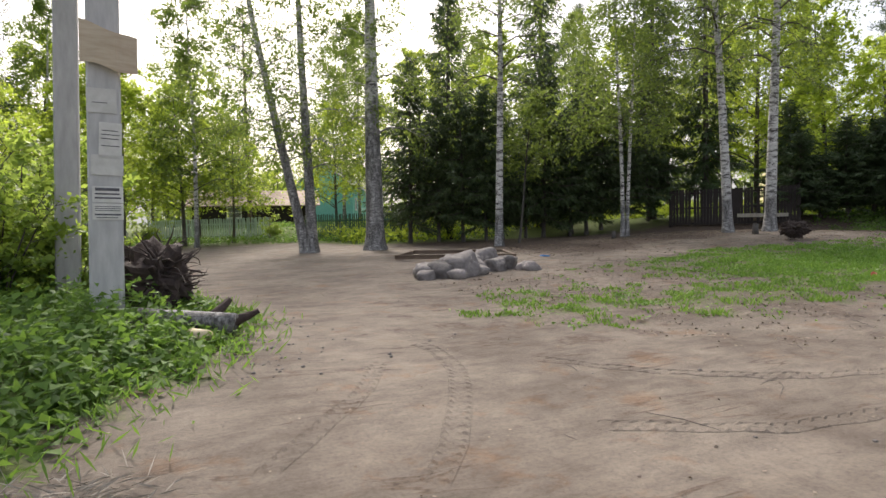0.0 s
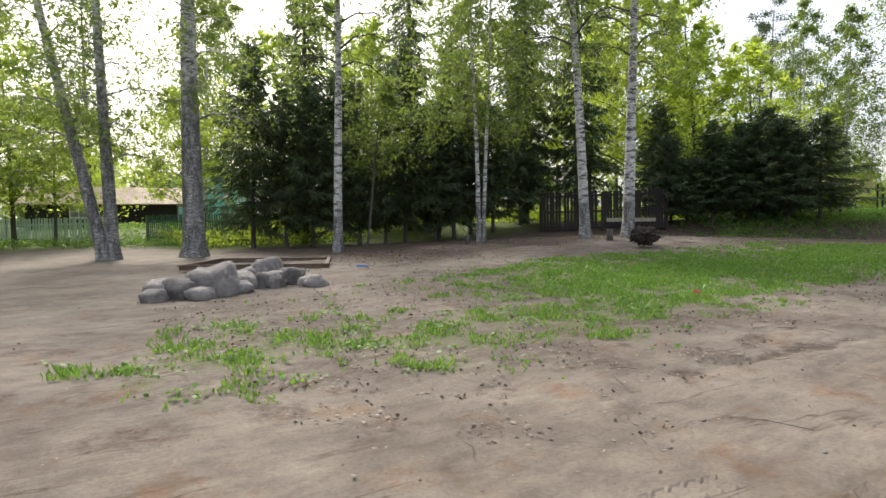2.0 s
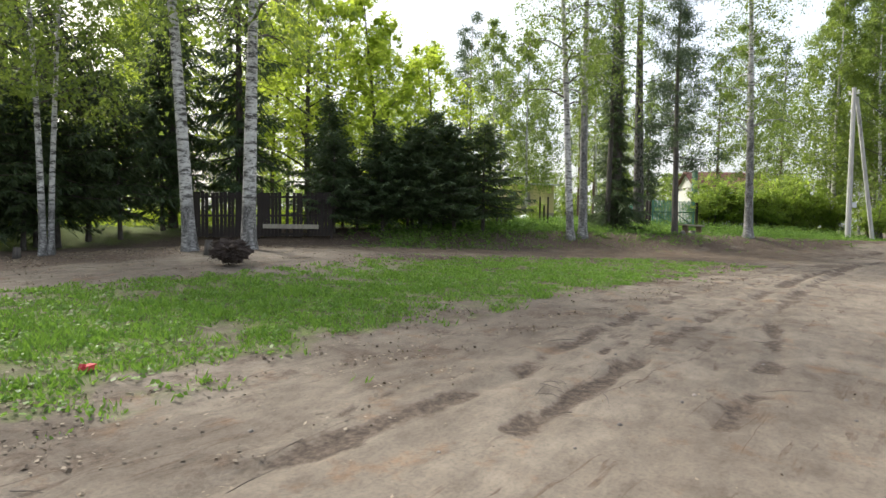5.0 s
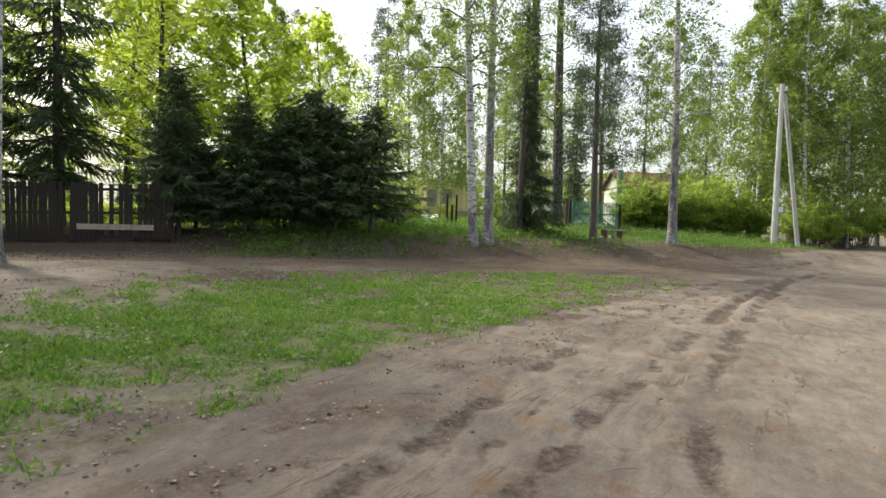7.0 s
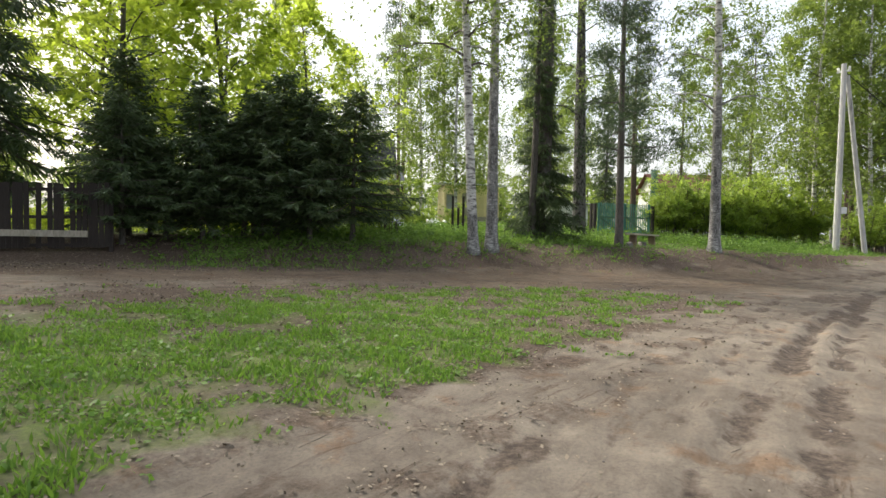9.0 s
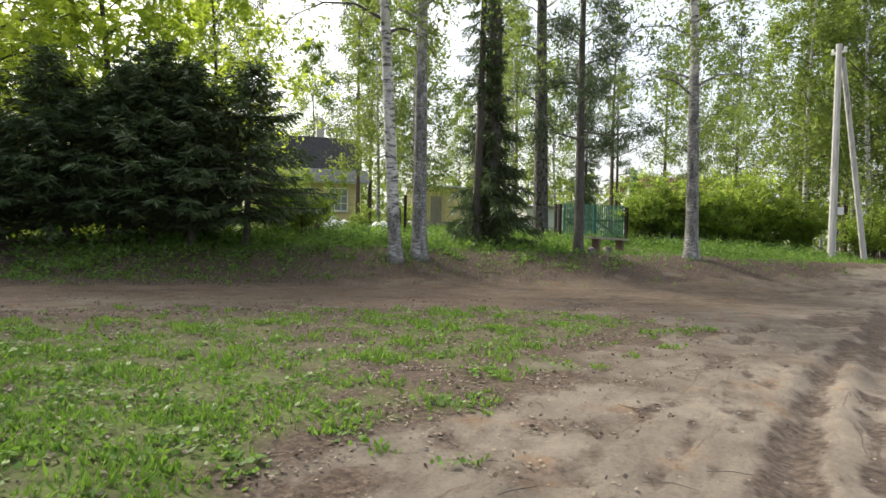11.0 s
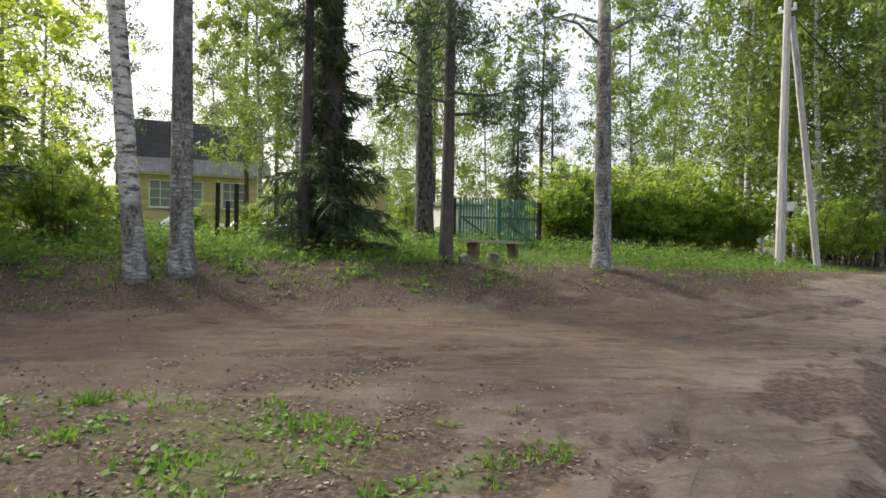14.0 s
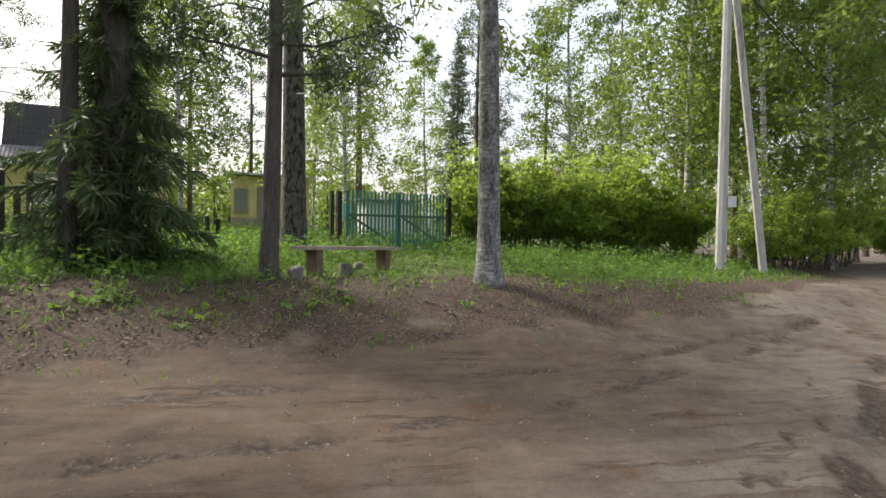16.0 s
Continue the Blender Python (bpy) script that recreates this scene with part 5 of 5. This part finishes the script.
part("body", Mesh().box((0.3, 0.2, 0.5), pose(0, 0, 1.1)).data("body", PAINT_TEAL), box)
part("post", Mesh().box((0.08, 0.08, 1.1), pose(0, 0.05, 0.45)).data("post", WOOD_GREY), box)
stack = thing("chimney_pipe", pose(58.0, 7.5, gz(58, 7.5)), "grey metal chimney pipe above the shrubs", "chimney")
part("pipe", Mesh().tube([(0, 0, -0.2), (0, 0, 4.3)], [0.22, 0.22], 12).data("pipe", PAINT_DKGREEN, True), stack)


def prism(profile, half):
    """A side profile in x and z, drawn out to both sides of y = 0 and drawn in a little at the top."""
    m, n = Mesh(), len(profile)
    for s in (-1, 1):
        m.v += [Vector((x, s * (half - 0.12 * max(0.0, z - 0.85)), z)) for x, z in profile]
    m.f += [tuple(range(n)), tuple(n + i for i in reversed(range(n)))]
    m.f += [(i, n + i, n + (i + 1) % n, (i + 1) % n) for i in range(n)]
    return m


car = thing("parked_car", pose(-2.7, 43.2, gz(-2.7, 43.2), 0, 0, 35), "white parked car behind the weeds by the blue fence", "car")
part("body", prism([(-2.0, 0.3), (2.0, 0.3), (2.05, 0.62), (1.9, 0.82), (0.95, 0.93), (-1.8, 0.98), (-2.05, 0.8)], 0.83).data("body", PAINT_WHITE), car)
part("cabin", prism([(1.0, 0.92), (0.35, 1.38), (0.1, 1.44), (-1.3, 1.42), (-1.85, 0.97)], 0.74).data("cabin", PAINT_WHITE), car)
for s in (-1, 1):
    for x0, x1 in ((-0.55, 0.35), (-1.4, -0.65)):
        part("side_window", Mesh().box((x1 - x0, 0.03, 0.3), pose((x0 + x1) / 2, s * 0.7, 1.17, s * 7, 0, 0)).data("side_window", GLASS), car)
    for x in (-1.25, 1.25):
        wheel = part("wheel", Mesh().tube([(x, s * 0.66, 0.3), (x, s * 0.845, 0.3)], [0.3, 0.3], 18).data("wheel", BLACK), car)
        part("rim", Mesh().tube([(x, s * 0.8, 0.3), (x, s * 0.855, 0.3)], [0.18, 0.17], 14).data("rim", METAL), wheel)
    part("headlight", Mesh().box((0.1, 0.32, 0.14), pose(1.98, s * 0.58, 0.7)).data("headlight", METAL), car)
part("windscreen", Mesh().box((0.68, 1.25, 0.03), pose(0.69, 0, 1.16, 0, 35, 0)).data("windscreen", GLASS), car)


def sheeting(x, y, sx, sy, h, seed):
    """A crumpled sheet thrown over a heap."""
    m, n = Mesh(), 18
    for j in range(n + 1):
        for i in range(n + 1):
            u, v = i / n * 2 - 1, j / n * 2 - 1
            edge = max(abs(u), abs(v))
            z = h * (1 - edge ** 3) * (0.75 + 0.35 * noise.noise(Vector((u * 2 + seed, v * 2, 0)))) + 0.06 * noise.noise(Vector((u * 6, v * 6, seed))) * (1 - edge)
            m.v.append(Vector((u * sx, v * sy, z - 0.04)))
    m.f = [(j * (n + 1) + i, j * (n + 1) + i + 1, (j + 1) * (n + 1) + i + 1, (j + 1) * (n + 1) + i) for j in range(n) for i in range(n)]
    solo("tarpaulin", m.data("tarpaulin", TARP, True), pose(x, y, gz(x, y), 0, 0, -45), "heap under crumpled white sheeting in the garden", "heap", "white covered heaps")


sheeting(41.4, 17.5, 0.8, 0.6, 1.05, 1)
sheeting(42.7, 16.2, 0.9, 0.6, 0.8, 2)
sheeting(43.7, 15.3, 0.9, 0.6, 0.75, 3)


def parked_car(x, y, turn):
    root = thing("car", pose(x, y, gz(x, y), 0, 0, turn), "white parked car half hidden by shrubs", "car")
    prof = [(-2.1, 0.35), (-2.15, 0.75), (-1.9, 0.95), (-1.1, 1.0), (-0.55, 1.42), (0.75, 1.45), (1.45, 1.02), (2.0, 0.92), (2.12, 0.6), (2.08, 0.35)]
    m = Mesh()
    for s in (-0.82, 0.82):
        m.v += [Vector((px, s * (0.86 if pz > 1.2 else 1.0), pz)) for px, pz in prof]
    n = len(prof)
    m.f = [tuple(reversed(range(n))), tuple(range(n, 2 * n))] + [(i, (i + 1) % n, n + (i + 1) % n, n + i) for i in range(n)]
    part("body", m.data("body", CAR_WHITE), root)
    for s in (-1, 1):
        part("side_window", Mesh().box((1.5, 0.02, 0.3), pose(0.1, s * 0.78, 1.2, -12 * s, 0, 0)).data("side_window", GLASS), root)
        for wx in (-1.3, 1.3):
            wheel = part("wheel", Mesh().tube([(wx, s * 0.7, 0.31), (wx, s * 0.88, 0.31)], [0.31, 0.31], 18).data("wheel", BLACK), root)
            part("rim", Mesh().tube([(wx, s * 0.87, 0.31), (wx, s * 0.895, 0.31)], [0.19, 0.18], 14).data("rim", METAL), wheel)


parked_car(61.5, -5.6, 150)


# ---- low plants and litter ----
def scatter(n, box, keep, seed):
    """Plan points in the box, kept with the chance that keep(x, y) gives."""
    r = np.random.RandomState(seed)
    x, y = r.uniform(box[0], box[1], n), r.uniform(box[2], box[3], n)
    k = r.uniform(size=n) < keep(x, y)
    return x[k], y[k], r


def seat(x, y):
    return land(x, y) + relief_height(x, y)


def lawn_grass():
    x, y, r = scatter(420000, (3, 31, 1.2, 11.5), lambda x, y: np.clip(grassy(x, y) * 2.0 - 0.85 + 0.7 * wobble(x, y, 1.0, 41) + 0.55 * wobble(x, y, 0.35, 42), 0, 1) * 0.8 * (grassy(x, y) > 0.12), 6)
    z = seat(x, y)
    a = np.stack([x, y, z - 0.005], -1)
    d = r.normal(size=(len(x), 3)) * np.array([0.6, 0.6, 0.0]) + np.array([0, 0, 1.0])
    b = a + unit(d) * (r.uniform(0.03, 0.095, len(x)) * (1 + 0.5 * wobble(x, y, 1.5, 43)))[:, None]
    solo("grass", quads("grass", strips(a, b, 0.0105, r), BLADE), Matrix(), "short patchy green grass on the clearing", "grass", kind="stuff")


def clover():
    x, y, r = scatter(200000, (3, 31, 1.2, 11.5), lambda x, y: np.clip(grassy(x, y) * 1.5 - 0.7 + 0.9 * wobble(x, y, 0.8, 44), 0, 1) * 0.6 * (grassy(x, y) > 0.06), 7)
    c = np.stack([x, y, seat(x, y) + r.uniform(0.01, 0.05, len(x))], -1)
    solo("clover", quads("clover", leaves(c, 0.025, r, 0.75, 0.75), BLADE), Matrix(), "low clover and weed leaves in the grass", "weeds", kind="stuff")


def verge_weeds():
    """Nettles and goutweed round the poles: stems of paired leaves."""
    def keep(x, y):
        return step(-0.05, 0.5, inside(x, y, VERGE) + 0.15 * wobble(x, y, 0.8, 45)) * 0.8
    x, y, r = scatter(15000, (-4.5, 2.0, 1.5, 12), keep, 8)
    tall = np.clip(inside(x, y, VERGE) * 0.3, 0.06, 0.3) * r.uniform(0.6, 1.3, len(x)) * (1 + 0.35 * wobble(x, y, 0.9, 54))
    cs = []
    for k in range(8):
        u = (k + 1) / 8
        c = np.stack([x, y, land(x, y) + tall * u], -1) + r.normal(size=(len(x), 3)) * np.array([0.06, 0.06, 0.015])
        cs.append(c)
    solo("roadside_weeds", quads("roadside_weeds", leaves(np.concatenate(cs), 0.042, r, 0.6, 0.62, 3), LEAF_HERB), Matrix(), "lush green nettles and goutweed along the verge", "weeds", kind="stuff")
    x, y, r = scatter(16000, (-4.5, 2.4, 1.5, 12), lambda x, y: np.exp(-((inside(x, y, VERGE) - 0.05) / 0.3) ** 2), 9)
    a = np.stack([x, y, seat(x, y)], -1)
    b = a + unit(r.normal(size=a.shape) * np.array([0.7, 0.7, 0]) + np.array([0, 0, 0.8])) * r.uniform(0.05, 0.2, (len(x), 1))
    solo("verge_grass", quads("verge_grass", strips(a, b, 0.008, r), BLADE), Matrix(), "rough grass at the foot of the verge", "grass", kind="stuff")


PATH_TO_GATE = [(36.5, 1.2), (40.0, 3.3), (42.4, 5.0), (44.3, 6.5)]


def bank_herbs():
    """Green herbs and grass on the bank under the trees."""
    def keep(x, y):
        return step(0.6, 2.4, inside(x, y, BANK) + 1.0 * wobble(x, y, 1.8, 46)) * step(0.5, 1.1, off_line(x, y, [(37.2, 5.0), (39.4, 4.6)])) * (1 - 0.85 * step(0.1, 0.9, -off_line(x, y, PATH_TO_GATE) + 1.5))
    x, y, r = scatter(26000, (26, 50, -3, 16), keep, 10)
    tall = np.clip(0.05 + 0.1 * np.clip(inside(x, y, BANK) - 1.0, 0, 3) + 0.1 * wobble(x, y, 2.4, 47), 0.04, 0.45) * r.uniform(0.5, 1.4, len(x))
    cs = []
    for k in range(4):
        cs.append(np.stack([x, y, land(x, y) + tall * (k + 1) / 4], -1) + r.normal(size=(len(x), 3)) * np.array([0.08, 0.08, 0.02]))
    solo("bank_herbs", quads("bank_herbs", leaves(np.concatenate(cs), 0.05, r, 0.5, 0.6, 3), LEAF_HERB), Matrix(), "low green herbs on the bank under the trees", "weeds", kind="stuff")
    x, y, r = scatter(110000, (22, 50, -4, 14), lambda x, y: step(-0.1, 1.9, inside(x, y, BANK) + 0.9 * wobble(x, y, 1.3, 48) + 0.6 * wobble(x, y, 0.4, 52)) * (0.6 - 0.4 * step(1.7, 0.8, off_line(x, y, PATH_TO_GATE))), 11)
    a = np.stack([x, y, land(x, y)], -1)
    b = a + unit(r.normal(size=a.shape) * np.array([0.5, 0.5, 0]) + np.array([0, 0, 0.9])) * r.uniform(0.05, 0.17, (len(x), 1))
    solo("bank_grass", quads("bank_grass", strips(a, b, 0.008, r), BLADE), Matrix(), "thin rough grass on the bank", "grass", kind="stuff")
    x, y, r = scatter(9000, (9, 36, 17, 34), lambda x, y: step(24.2, 25.5, y + 0.6 * np.clip(x - 20, 0, 14)), 17)
    cs = [np.stack([x, y, land(x, y) + 0.14 * k], -1) + r.normal(size=(len(x), 3)) * 0.12 for k in range(1, 5)]
    solo("garden_weeds", quads("garden_weeds", leaves(np.concatenate(cs), 0.085, r, 0.4, 0.6), LEAF_MAPLE), Matrix(), "bright sunlit garden weeds behind the spruces", "weeds", kind="stuff")
    x, y, r = scatter(5200, (-3, 16, 24, 44), lambda x, y: step(0, 1.5, y - 34 + 0.7 * x + wobble(x, y, 2, 49)), 12)
    cs = [np.stack([x, y, land(x, y) + 0.07 * k], -1) + r.normal(size=(len(x), 3)) * 0.08 for k in range(1, 5)]
    solo("fence_weeds", quads("fence_weeds", leaves(np.concatenate(cs), 0.07, r, 0.4, 0.6), LEAF_HERB), Matrix(), "tall bright weeds along the garden fences", "weeds", kind="stuff")


def dry_leaves():
    x, y, r = scatter(420000, (5, 44, -1, 17), lambda x, y: np.clip(littered(x, y), 0, 1) * 0.8 * step(0.05, 0.8, 0.5 + wobble(x, y, 0.9, 50)), 13)
    c = np.stack([x, y, seat(x, y) + r.uniform(0.004, 0.02, len(x))], -1)
    solo("dry_leaves", quads("dry_leaves", leaves(c, 0.017, r, 0.96, 0.7), LITTER), Matrix(), "brown dry leaf litter scattered on the soil", "leaf litter", kind="stuff")
    x, y, r = scatter(60000, (-1, 44, -4, 12), lambda x, y: (0.25 + 0.25 * wobble(x, y, 2.0, 51) + 0.5 * step(0.25, 0.7, wobble(x, 3.2 * y, 1.6, 53))) * (0.25 + 0.75 * step(14, 24, x)), 14)
    c = np.stack([x, y, seat(x, y) + 0.006], -1)
    solo("road_debris", quads("road_debris", leaves(c, 0.011, r, 0.97, 0.8), LITTER), Matrix(), "small leaf scraps and chips on the dirt road", "debris", kind="stuff")


def straw():
    """Pulled-up dry grass at the foot of the verge."""
    r = np.random.RandomState(18)
    x, y = -0.15 + r.normal(size=240) * 0.22, 3.15 + r.normal(size=240) * 0.13
    a = np.stack([x, y, seat(x, y) + 0.01], -1)
    b = a + unit(r.normal(size=a.shape) * np.array([1, 0.5, 0.12])) * r.uniform(0.06, 0.2, (240, 1)) + np.array([0, 0, 0.03])
    solo("straw", quads("straw", strips(a, b, 0.004, r), WOOD_GREY), Matrix(), "pulled-up straw and dry stalks by the verge", "straw", kind="stuff")


def twigs():
    r = np.random.RandomState(15)
    m = Mesh()
    for k in range(150):
        if k < 16:
            x, y = 13.6 + r.normal() * 0.25, 2.3 + r.normal() * 0.15
        elif k < 90:
            x, y = r.uniform(2, 36), r.uniform(0.5, 4.0)
        else:
            x, y = r.uniform(9, 40), r.uniform(4, 13)
        a, s = r.uniform(0, 6.28), r.uniform(0.06, 0.24)
        z = float(seat(x, y)) + 0.006
        p = [(x - math.cos(a) * s, y - math.sin(a) * s, z), (x + r.normal() * 0.02, y + r.normal() * 0.02, z + 0.012), (x + math.cos(a) * s, y + math.sin(a) * s, z)]
        m.tube(p, [0.002, 0.003, 0.0015], 4)
    solo("fallen_twigs", m.data("fallen_twigs", TWIG), Matrix(), "fallen dry twigs on the dirt road", "twigs", kind="stuff")


def pebbles():
    r = np.random.RandomState(16)
    m = Mesh()
    for k in range(300):
        if k < 130:
            x, y = 0.9 + abs(r.normal()) * 0.6, r.uniform(4.6, 8.5)
        else:
            x, y = r.uniform(2, 36), r.uniform(-0.5, 6)
        s = r.uniform(0.006, 0.02)
        z = float(seat(x, y))
        m.tube([(x, y, z - s * 0.4), (x + s * 0.2, y, z + s * 0.3), (x, y, z + s * 0.7)], [s, s * 1.1, s * 0.5], 6)
    solo("pebbles", m.data("pebbles", STONE, True), Matrix(), "small grey pebbles on the dirt", "pebbles", kind="stuff")


lawn_grass()
clover()
verge_weeds()
bank_herbs()
dry_leaves()
straw()
twigs()
pebbles()
